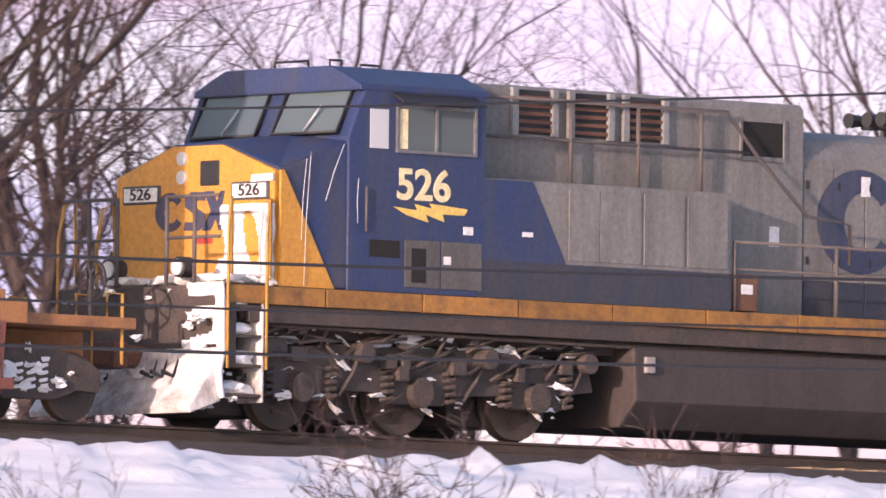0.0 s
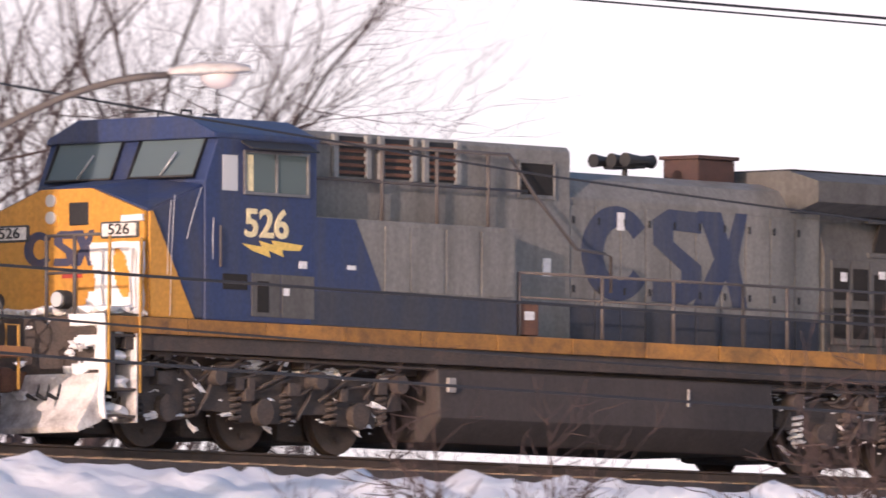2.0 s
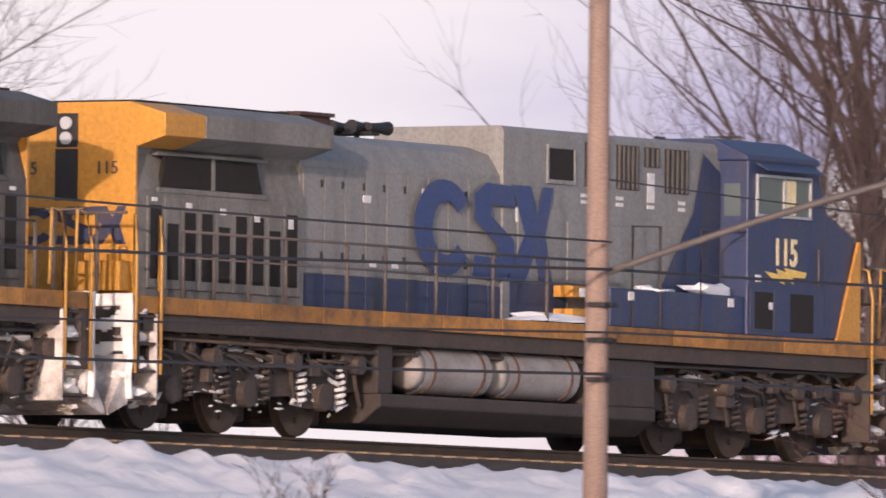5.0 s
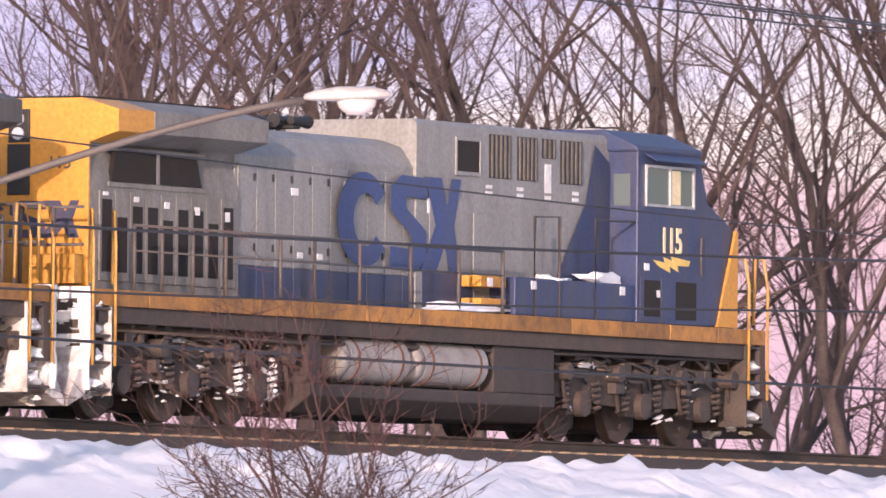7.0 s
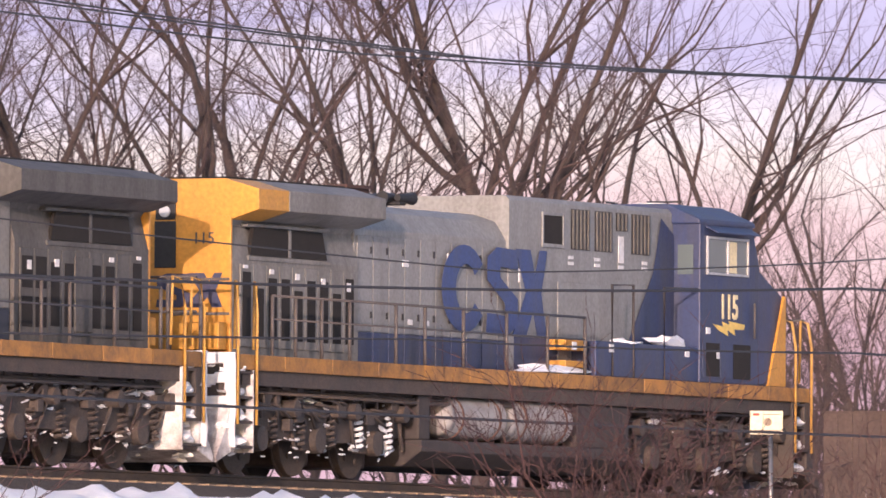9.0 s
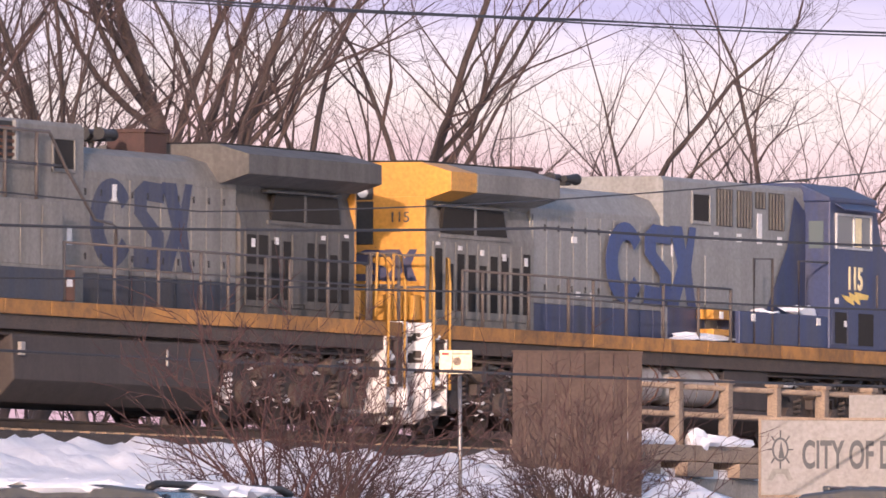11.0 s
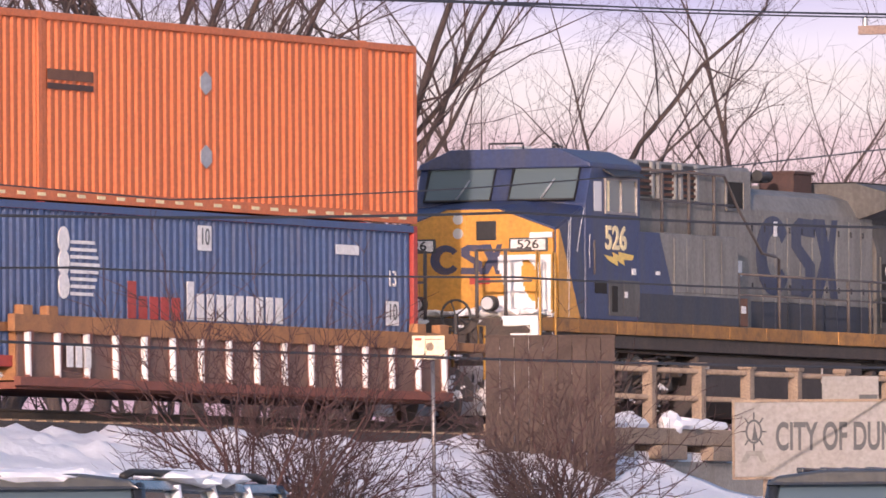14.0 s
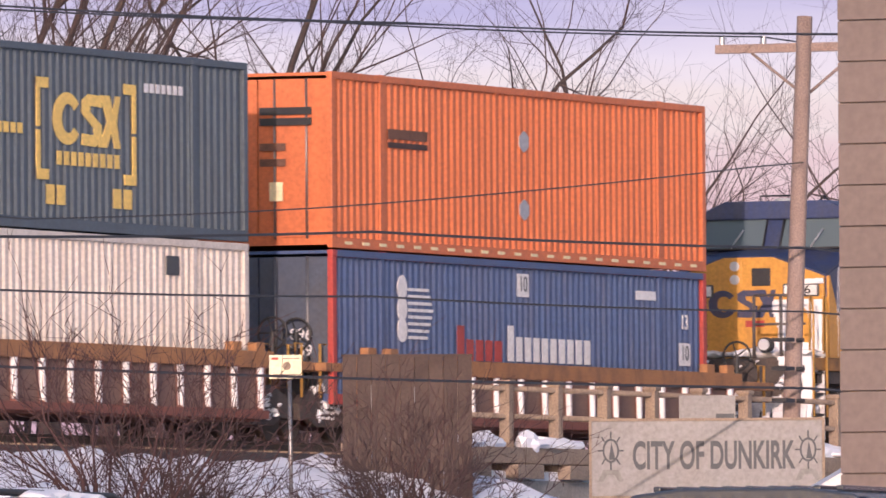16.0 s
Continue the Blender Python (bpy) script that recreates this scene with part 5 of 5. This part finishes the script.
build_cable([(147.2, -9.1, 3.1), (178, -9.1, 2.6), (188.8, -9.1, 3.07), (205.6, -9.1, 4.17), (207.6, -9.1, 4.3)], 0.012, "thin service wire dropping from pole to pole")

# ---- signs, boarding, bridge rail ----


def build_notice():
    x, y = 187.2, -9.0
    s = thing("notice_sign", "small pale yellow notice on a thin steel post in snow", "sign", pose(x, y, 0, 0, 0, -62))
    bars("post", STEEL, s, [[(0.08, 0.02, -1.75), (0.06, 0.02, 0.72)]], 0.03)
    face = quick("sign_plate", SIGNY, s, (-0.235, 0.235, -0.02, 0.0, 0.56, 0.90), bevel=0.008)
    quick("text_bar", RED, face, (-0.20, -0.10, -0.026, -0.021, 0.83, 0.865))
    quick("text_bar", TIMBER, face, (-0.05, 0.20, -0.026, -0.021, 0.84, 0.855))
    bm = bmesh.new()
    disc(bm, (0.02, -0.023, 0.74), 0.06, 0.006, "y", 16)
    part("pictogram", bm, TIMBER, face)
    quick("text_bar", TIMBER, face, (-0.18, 0.18, -0.026, -0.021, 0.61, 0.625))


build_notice()


def build_boarding():
    x, y = 198.4, -6.2
    b = thing("boarded_screen", "brown weathered board screen beside the bridge rail", "screen", pose(x, y, 0, 0, 0, -60))
    w = 1.98 / 9
    for i in range(9):
        d = 0.006 * ((i * 7) % 3)
        quick("board", PLANK, b, (-0.99 + i * w + 0.004, -0.99 + (i + 1) * w - 0.004, -0.03 - d, 0.0, -1.45, 1.12), bevel=0.004)
    quick("cap_board", PLANK, b, (-1.0, 1.0, -0.05, 0.04, 1.12, 1.16))
    for z in (-0.6, 0.8):
        quick("batten", PLANK, b, (-0.98, 0.98, 0.0, 0.06, z, z + 0.1))
    for xx in (-0.9, 0.84):
        quick("post", TIMBER, b, (xx, xx + 0.09, 0.06, 0.15, -1.9, 1.08))


build_boarding()


def build_bridge_rail():
    y = -3.7
    r = thing("bridge_railing", "weathered post and pipe railing along the bridge edge", "railing", pose(0, y, 0))
    x = 204.28
    while x < 262:
        bm = bmesh.new()
        box(bm, x - 0.10, x + 0.10, -0.09, 0.09, -0.1, 0.92, bevel=0.025)
        box(bm, x - 0.13, x + 0.13, -0.12, 0.12, 0.90, 0.98, bevel=0.03)
        part("railing_post", bm, TIMBER, r)
        x += 2.08
    for z in (0.84, 0.40):
        bars("pipe_rail", TIMBER, r, [[(203.0, 0, z), (263, 0, z)]], 0.045, 8)
    d = thing("bridge_deck_edge", "timber and concrete bridge edge with snow lying on it", "bridge", pose(0, y, 0))
    quick("edge_beam", TIMBER, d, (202.5, 264, -0.35, 0.35, -0.36, -0.10), bevel=0.02)
    for i in range(28):
        quick("bracket", TIMBER, d, (203.5 + i * 2.2, 204.6 + i * 2.2, -0.42, 0.1, -0.60, -0.37), bevel=0.02)
    quick("girder", CONCRETE, d, (202.5, 264, -0.25, 0.3, -1.15, -0.62), bevel=0.02)
    quick("abutment", CONCRETE, d, (202.5, 264, 0.0, 0.4, -5.2, -1.16), bevel=0.02)
    bm = bmesh.new()
    rnd = random.Random(4)
    for i in range(70):
        snow_clump(bm, (203.5 + rnd.uniform(0, 58), rnd.uniform(-0.3, 0.1), -0.05), rnd.uniform(0.2, 0.8), 0.2, rnd.uniform(0.05, 0.22), rnd)
    ob = part("lying_snow", bm, SNOW, d, "snow heaped along the bridge edge")
    ob["kind"] = "stuff"


build_bridge_rail()


def build_town_sign():
    x, y = 206.2, -8.0
    s = thing("town_sign", "long white town sign with dark lettering and ship's-wheel emblems", "sign", pose(x, y, 0, 0, 0, -68))
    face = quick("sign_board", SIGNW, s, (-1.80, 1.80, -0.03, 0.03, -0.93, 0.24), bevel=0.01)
    for b in ((-1.84, 1.84, -0.05, 0.05, 0.24, 0.28), (-1.84, 1.84, -0.05, 0.05, -0.97, -0.93), (-1.84, -1.80, -0.05, 0.05, -0.93, 0.24), (1.80, 1.84, -0.05, 0.05, -0.93, 0.24)):
        quick("sign_edge", TIMBER, s, b)
    lettering("town_name", "CITY OF DUNKIRK", 0.60, pose(0.10, -0.032, -0.32, 90, 0, 0), SIGNK, face, squash=0.50, bold=0.016)
    for cx in (-1.50, 1.58):
        bm = bmesh.new()
        k = 24
        for i in range(k):
            a0, a1 = 6.28318 * i / k, 6.28318 * (i + 1) / k
            prism(bm, [(cx + 0.13 * math.cos(a0), -0.22 + 0.19 * math.sin(a0)), (cx + 0.13 * math.cos(a1), -0.22 + 0.19 * math.sin(a1)), (cx + 0.10 * math.cos(a1), -0.22 + 0.155 * math.sin(a1)), (cx + 0.10 * math.cos(a0), -0.22 + 0.155 * math.sin(a0))], -0.040, -0.031)
        for i in range(8):
            a = 0.7854 * i
            tube(bm, [(cx + 0.13 * math.cos(a), -0.036, -0.22 + 0.19 * math.sin(a)), (cx + 0.20 * math.cos(a), -0.036, -0.22 + 0.30 * math.sin(a))], 0.012)
        bmesh.ops.remove_doubles(bm, verts=bm.verts[:], dist=0.0005)
        prism(bm, [(cx - 0.03, -0.36), (cx + 0.07, -0.36), (cx + 0.01, -0.08)], -0.040, -0.031)
        part("wheel_emblem", bm, SIGNK, face, "dark ship's wheel with a sail")
        bm = bmesh.new()
        prism(bm, [(cx - 0.2, -0.70), (cx - 0.12, -0.70), (cx - 0.06, -0.60), (cx + 0.06, -0.60), (cx + 0.12, -0.70), (cx + 0.2, -0.70), (cx + 0.12, -0.52), (cx - 0.12, -0.52)], -0.038, -0.031)
        part("scroll", bm, GREY, face, "grey scroll under the wheel")
    for xx in (-1.3, 1.3):
        quick("post", TIMBER, s, (xx - 0.06, xx + 0.06, 0.05, 0.17, -5.2, 0.2))
    w = thing("white_notice_board", "small blank white notice board on the bridge rail", "sign", pose(214.85, -4.6, 0, 0, 0, -66))
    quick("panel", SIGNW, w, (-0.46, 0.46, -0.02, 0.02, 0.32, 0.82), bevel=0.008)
    quick("dark_block", SIGNK, w, (0.14, 0.44, -0.028, -0.021, 0.33, 0.52), bevel=0.004)
    for xx in (-0.36, 0.36):
        quick("post", STEEL, w, (xx - 0.025, xx + 0.025, 0.02, 0.07, -5.2, 0.8))


build_town_sign()


def build_block_building():
    b = thing("block_building", "tan painted block building with bare walls", "building", pose(128.6, -60, 0))
    bm = bmesh.new()
    box(bm, 0.05, 16, 0.0, 20.0, -6.5, 9.0)
    part("wall", bm, BRICK, b)
    i = 0
    z = -5.8
    while z < 8.6:
        off = 0.4 if i % 2 else 0.0
        for k in range(5):
            y1 = 20.0 - off - k * 0.8
            quick("wall_block", BRICK, b, (0.0, 0.06, max(y1 - 0.79, 14.0), y1 if k or not off else 20.0, z + 0.006, z + 0.394), bevel=0.008)
        z += 0.4
        i += 1
    quick("parapet", CONCRETE, b, (-0.08, 16.1, -0.1, 20.03, 9.0, 9.25))
    g = thing("white_gable_roof", "low white gabled outhouse below the pole", "outhouse", pose(144.1, -33.5, 0, 0, 0, -66))
    bm = bmesh.new()
    prism(bm, [(0, -4.5), (0, -1.85), (1.2, -1.15), (2.4, -1.85), (2.4, -4.5)], 0, 3.0)
    part("gable_wall", bm, WHITE, g)


build_block_building()


def build_car(x, y, m, label, length, roof_z, ribs, snowy, paint):
    """A parked estate car: lower body, greenhouse with panes and pillars, roof with rack or ribs, wheels."""
    c = thing("parked_car", label, "car", m, "parked cars")
    h = roof_z
    bm = bmesh.new()
    prism(bm, [(-length / 2, 0.35), (-length / 2, 1.0), (-length / 2 + 0.1, 1.12), (length / 2 - 1.0, 1.12), (length / 2 - 0.05, 0.92), (length / 2, 0.35)], -0.92, 0.92, bevel=0.06)
    part("car_body", bm, paint, c)
    top = h - 0.06
    a0, a1 = -length / 2 + 0.15, length / 2 - 1.1
    bm = bmesh.new()
    lo = [(a0, -0.88), (a1 + 0.35, -0.88), (a1 + 0.35, 0.88), (a0, 0.88)]
    hi = [(a0 + 0.22, -0.74), (a1 - 0.35, -0.74), (a1 - 0.35, 0.74), (a0 + 0.22, 0.74)]
    vl = [bm.verts.new((p, q, 1.10)) for p, q in lo]
    vh = [bm.verts.new((p, q, top)) for p, q in hi]
    bm.faces.new(vl), bm.faces.new(vh[::-1])
    for i in range(4):
        bm.faces.new((vl[i], vl[(i + 1) % 4], vh[(i + 1) % 4], vh[i]))
    part("greenhouse", bm, CARGLASS, c, "dark side windows")
    for s in (-1, 1):
        for k in range(5):
            f = k / 4
            xl, xh = a0 + (a1 + 0.35 - a0) * f, a0 + 0.22 + (a1 - 0.57 - a0) * f
            bars("pillar", SNOW if snowy and 0 < k < 4 else paint, c, [[(xl, s * 0.885, 1.10), (xh, s * 0.75, top + 0.01)]], 0.045)
    bm = bmesh.new()
    prism(bm, [(-0.80, top - 0.02), (-0.72, h - 0.02), (-0.4, h + 0.02), (0.4, h + 0.02), (0.72, h - 0.02), (0.80, top - 0.02)], a0 + 0.12, a1 - 0.2, "x", bevel=0.02)
    part("roof", bm, paint, c)
    if ribs:
        for i in range(9):
            quick("roof_rib", paint, c, (a0 + 0.3, a1 - 0.4, -0.62 + i * 0.15, -0.57 + i * 0.15, h, h + 0.035), bevel=0.01)
    else:
        for s in (-1, 1):
            bars("roof_rack", BLACK, c, [[(a0 + 0.2, s * 0.66, h), (a0 + 0.4, s * 0.66, h + 0.03), (a1 - 0.6, s * 0.66, h + 0.03), (a1 - 0.35, s * 0.66, h)]], 0.025)
        bm = bmesh.new()
        rnd = random.Random(12)
        for i in range(30):
            snow_clump(bm, (rnd.uniform(a0 + 0.4, a1 - 0.7), rnd.uniform(-0.6, 0.6), h + 0.0), 0.4, 0.3, 0.06, rnd)
        part("roof_snow", bm, SNOW, c, "snow lying on the roof")["kind"] = "stuff"
    for xx in (-length / 2 + 0.85, length / 2 - 0.9):
        for s in (-1, 1):
            bm = bmesh.new()
            disc(bm, (xx, s * 0.84, 0.33), 0.33, 0.2, "y", 22, 0.04)
            wheel = part("wheel", bm, BLACK, c)
            bm = bmesh.new()
            disc(bm, (xx, s * 0.945, 0.33), 0.2, 0.02, "y", 16)
            part("rim", bm, ALU, wheel)


build_car(0, 0, pose(82.0, -52.0, ground_height(82, -52), 0, 0, 8), "dark parked estate car with snow on its roof", 5.0, 1.98, False, True, CARBLUE)
build_car(0, 0, pose(86.6, -56.0, ground_height(86.6, -56), 0, 0, 8), "dark blue parked van with a ribbed roof", 5.2, 2.10, True, False, CARBLUE)


# ---- bare trees and shrubs ----


class Sticks:
    """Collects tapered branch tubes into plain vertex and face lists."""

    def __init__(self):
        self.v, self.f = [], []

    def add(self, pts, radii, sides):
        base = len(self.v)
        for i, p in enumerate(pts):
            d = (pts[min(i + 1, len(pts) - 1)] - pts[max(i - 1, 0)]).normalized()
            a = d.orthogonal().normalized()
            b = d.cross(a)
            for k in range(sides):
                an = 6.28318 * k / sides
                self.v.append(tuple(p + radii[i] * (math.cos(an) * a + math.sin(an) * b)))
        for i in range(len(pts) - 1):
            for k in range(sides):
                q, r = base + i * sides, base + (i + 1) * sides
                self.f.append((q + k, q + (k + 1) % sides, r + (k + 1) % sides, r + k))

    def make(self, name, material, parent):
        me = bpy.data.meshes.new(name)
        me.from_pydata(self.v, [], self.f)
        me.materials.append(material)
        for p in me.polygons:
            p.use_smooth = True
        ob = new(name, me)
        ob.parent = parent
        return ob


def grow(rnd, trunk, crown, p, d, length, r, depth, spread, droop, fine=0.0042):
    """One limb and, from it, its side branches."""
    n = 5 if depth > 2 else 3 if depth else 2
    pts, rad = [p], [r]
    for i in range(n):
        d = (d + Vector((rnd.gauss(0, 0.16), rnd.gauss(0, 0.16), rnd.gauss(0.03, 0.09) - droop))).normalized()
        p = p + d * (length / n)
        pts.append(p)
        rad.append(r * (1 - 0.62 * (i + 1) / n))
    (trunk if depth >= 3 else crown).add(pts, rad, 8 if depth >= 4 else (5 if depth >= 2 else 3))
    if depth == 0:
        return
    kids = {5: 5, 4: 8, 3: 5, 2: 5, 1: 3}[depth]
    for k in range(kids):
        f = rnd.uniform(0.28, 1.0) if k < kids - 1 else 1.0
        i = min(n - 1, int(f * n))
        q = pts[i].lerp(pts[i + 1], f * n - i) if f < 1 else pts[-1]
        axis = Vector((rnd.gauss(0, 1), rnd.gauss(0, 1), rnd.gauss(0, 0.4))).normalized()
        leader = k == kids - 1 and depth >= 3
        ang = rnd.uniform(0.55, 1.25) * spread * (0.22 if leader else 0.5 if k == kids - 1 else 1)
        nd = (Matrix.Rotation(ang, 3, d.cross(axis).normalized()) @ d).normalized()
        nd.z += 0.05 if depth < 3 else 0.16
        ratio = rnd.uniform(0.66, 0.82) if leader else rnd.uniform(0.36, 0.66)
        thick = rnd.uniform(0.85, 0.98) if leader else rnd.uniform(0.45, 0.7)
        grow(rnd, trunk, crown, q, nd.normalized(), length * ratio, max(fine, r * (1 - 0.62 * f) * thick), depth - 1, spread, droop, fine)


def build_tree(seed, height, r, stems, spread, label, depth=4):
    rnd = random.Random(seed)
    t = thing("bare_tree", label, "tree", group="bare trees behind the track")
    trunk, crown = Sticks(), Sticks()
    for s in range(stems):
        a = rnd.uniform(0, 6.28)
        lean = rnd.uniform(0.05, 0.3) if stems > 1 else 0.04
        grow(rnd, trunk, crown, Vector((0.25 * math.cos(a) * (stems > 1), 0.25 * math.sin(a) * (stems > 1), -0.2)), Vector((lean * math.cos(a), lean * math.sin(a), 1)).normalized(), height * rnd.uniform(0.55, 0.7), r * rnd.uniform(0.75, 1.0), depth, spread, 0.0)
    trunk.make("trunk", BARK, t)
    crown.make("crown", TWIG, t)["kind"] = "stuff"
    return t


def build_shrub(seed, height, stems, label, material):
    rnd = random.Random(seed)
    t = thing("bare_shrub", label, "shrub", group="bare shrubs on the embankment")
    trunk, crown = Sticks(), Sticks()
    for s in range(stems):
        a = rnd.uniform(0, 6.28)
        lean = rnd.uniform(0.2, 1.5)
        grow(rnd, trunk, crown, Vector((0.12 * math.cos(a), 0.12 * math.sin(a), -0.15)), Vector((lean * math.cos(a), lean * math.sin(a), 1)).normalized(), height * rnd.uniform(0.5, 0.75), 0.030 * rnd.uniform(0.7, 1.2), 3, 0.85, 0.0, 0.0058)
    trunk.make("trunk", material, t)
    crown.make("crown", material, t)["kind"] = "stuff"
    return t


TREES = [build_tree(11, 13, 0.24, 1, 0.80, "tall bare grey-brown tree beyond the track"),
         build_tree(12, 12, 0.18, 2, 0.75, "twin-stemmed bare tree beyond the track"),
         build_tree(13, 14, 0.26, 1, 0.70, "tall bare grey-brown tree beyond the track"),
         build_tree(14, 11, 0.14, 3, 0.80, "bare many-stemmed tree beyond the track"),
         build_tree(15, 7.0, 0.10, 1, 1.0, "small spreading bare tree beyond the track")]
LOW = [build_tree(21, 5.2, 0.06, 4, 1.0, "low reddish bare thicket beyond the track", 3),
       build_tree(22, 4.2, 0.05, 5, 1.0, "low reddish bare thicket beyond the track", 3)]


def place(bank, i, x, y, scale, turn, used=set()):
    src = bank[i % len(bank)]
    z = ground_height(x, y)
    m = pose(x, y, z, 0, 0, turn)
    if src.name not in used:
        used.add(src.name)
        src.matrix_basis = m
        src.scale = (scale,) * 3
        return
    o = copy_thing(src, m)
    o.scale = (scale,) * 3


rnd_t = random.Random(99)
# tall thicket along the bend of the wood
for k in range(22):
    y = rnd_t.uniform(13, 34)
    x = (y + 89.3) * math.tan(radians(61.9 + 4.5 * (k + rnd_t.random()) / 22))
    place(TREES, rnd_t.choice((0, 1, 2, 2, 3)), x, y, rnd_t.uniform(0.85, 1.15), rnd_t.uniform(0, 360))
# thinner trees farther along: heading, depth behind the line, size, kind
FARTHER = [(66.35, 48, 0.8, 3), (66.6, 60, 0.8, 1), (66.85, 40, 0.85, 0), (67.1, 60, 0.75, 1), (67.3, 55, 0.9, 2), (67.55, 60, 0.8, 0), (67.8, 22, 0.9, 0), (67.55, 26, 0.7, 3), (68.05, 62, 0.75, 3), (68.3, 50, 1.0, 2), (68.65, 45, 0.95, 0), (69.1, 50, 1.0, 2), (69.5, 50, 1.0, 1)]
for h, y, size, kind in FARTHER:
    place(TREES, kind, (y + 89.3) * math.tan(radians(h)), y, size, rnd_t.uniform(0, 360))
for k in range(26):
    y = rnd_t.uniform(12, 34)
    x = (y + 89.3) * math.tan(radians(61.8 + 8.2 * (k + rnd_t.random()) / 26))
    place(LOW, k, x, y, rnd_t.uniform(1.1, 1.6) if x > 215 else rnd_t.uniform(0.8, 1.1), rnd_t.uniform(0, 360))
for k in range(12):
    y = rnd_t.uniform(12, 24)
    x = (y + 89.3) * math.tan(radians(66.0 + 1.4 * (k + rnd_t.random()) / 12))
    place(LOW, k, x, y, rnd_t.uniform(0.9, 1.25), rnd_t.uniform(0, 360))
# early trees: heading from the first stand, size, kind
EARLY = [(40.8, 12, 1.0, 0), (41.3, 20, 1.0, 3), (41.8, 14, 0.9, 1), (42.2, 24, 0.95, 3), (42.6, 16, 0.8, 4), (42.9, 26, 0.75, 3), (41.6, 30, 1.0, 2), (43.2, 22, 0.6, 3), (42.0, 18, 0.8, 3), (41.1, 26, 0.9, 3),
         (46.3, 30, 0.72, 3), (46.9, 24, 0.8, 1), (47.3, 34, 0.75, 3), (47.8, 26, 0.78, 4), (48.2, 30, 0.8, 3), (48.7, 34, 0.72, 1), (49.2, 40, 0.62, 3), (49.7, 46, 0.5, 4), (50.3, 50, 0.4, 4), (46.6, 40, 0.8, 0),
         (54.5, 60, 0.45, 4), (54.8, 56, 0.45, 3), (55.2, 50, 0.6, 3), (55.5, 36, 0.7, 3), (55.8, 30, 0.75, 3), (56.1, 40, 0.8, 1), (56.35, 44, 0.75, 3), (56.6, 24, 0.9, 4), (56.8, 26, 0.95, 0), (57.0, 36, 0.8, 3), (57.3, 34, 0.7, 4), (57.6, 44, 0.62, 3), (57.9, 50, 0.5, 4), (58.3, 55, 0.42, 3), (60.6, 50, 0.42, 4)]
for h, y, s, kind in EARLY:
    place(TREES, kind, (-33 if h < 45.5 else -38 if h < 52 else -47) + (y + 122.75) * math.tan(radians(h)), y, s * 1.35, rnd_t.uniform(0, 360))
for k in range(22):
    h = rnd_t.choice((rnd_t.uniform(41.5, 44.5), rnd_t.uniform(46, 50), rnd_t.uniform(54, 58.5)))
    y = rnd_t.uniform(14, 36)
    place(LOW, k, (-33 if h < 45.5 else -38 if h < 52 else -47) + (y + 122.75) * math.tan(radians(h)), y, rnd_t.uniform(1.1, 1.6), rnd_t.uniform(0, 360))

SHRUBS = [build_shrub(31, 1.7, 9, "bare twiggy shrub standing in snow", TWIG), build_shrub(32, 2.6, 12, "dense red-brown bare shrub standing in snow", BUSHM), build_shrub(33, 1.5, 8, "bare twiggy shrub standing in snow", TWIG)]
# along the slope: x, y, size, kind
for x, y, s, kind in ((66, -14, 0.8, 0), (72, -13, 1.25, 0), (74.4, -14, 1.2, 2), (77, -13.5, 0.7, 2), (79.1, -14, 0.9, 0), (81.3, -14, 0.8, 2), (88.5, -14, 0.9, 2), (91.1, -14, 1.5, 0), (93, -13.5, 0.9, 2), (100.9, -13, 1.9, 0), (103.2, -13, 1.3, 2), (113.9, -13, 1.6, 0), (112.6, -13, 1.3, 2),
                      (134.5, -12, 0.9, 2), (152.8, -12, 1.15, 1), (152.4, -12, 1.1, 0), (153.2, -11.6, 0.95, 2), (174.6, -12, 1.25, 1), (175.6, -12, 1.15, 1), (175.2, -12.3, 1.2, 0), (177.0, -12, 1.0, 2), (186.2, -11.2, 1.3, 0), (186.7, -11.4, 0.95, 1), (187.2, -11, 1.25, 2)):
    place(SHRUBS, kind, x, y, s, rnd_t.uniform(0, 360))


def motions():
    """The train rolls along the straight track at a steady pace, its wheels turning."""
    for ob, x, turned in TRAIN:
        z = LIFT.get(ob.name, 0.0)
        rows = [(t, pose(START + SPEED * t + x, 0, z, 0, 0, 180 if turned else 0)) for t in range(0, 17)]
        walk(ob, rows)
    back = {ob.name: turned for ob, x, turned in TRAIN}
    for w, x, r, car in WHEELS:
        rate = math.degrees(SPEED / r) * (-1 if back[car.name] else 1)
        walk(w, [(k / 15, pose(x, 0, r, 0, (rate * k / 15) % 360, 0)) for k in range(0, 241)])


motions()
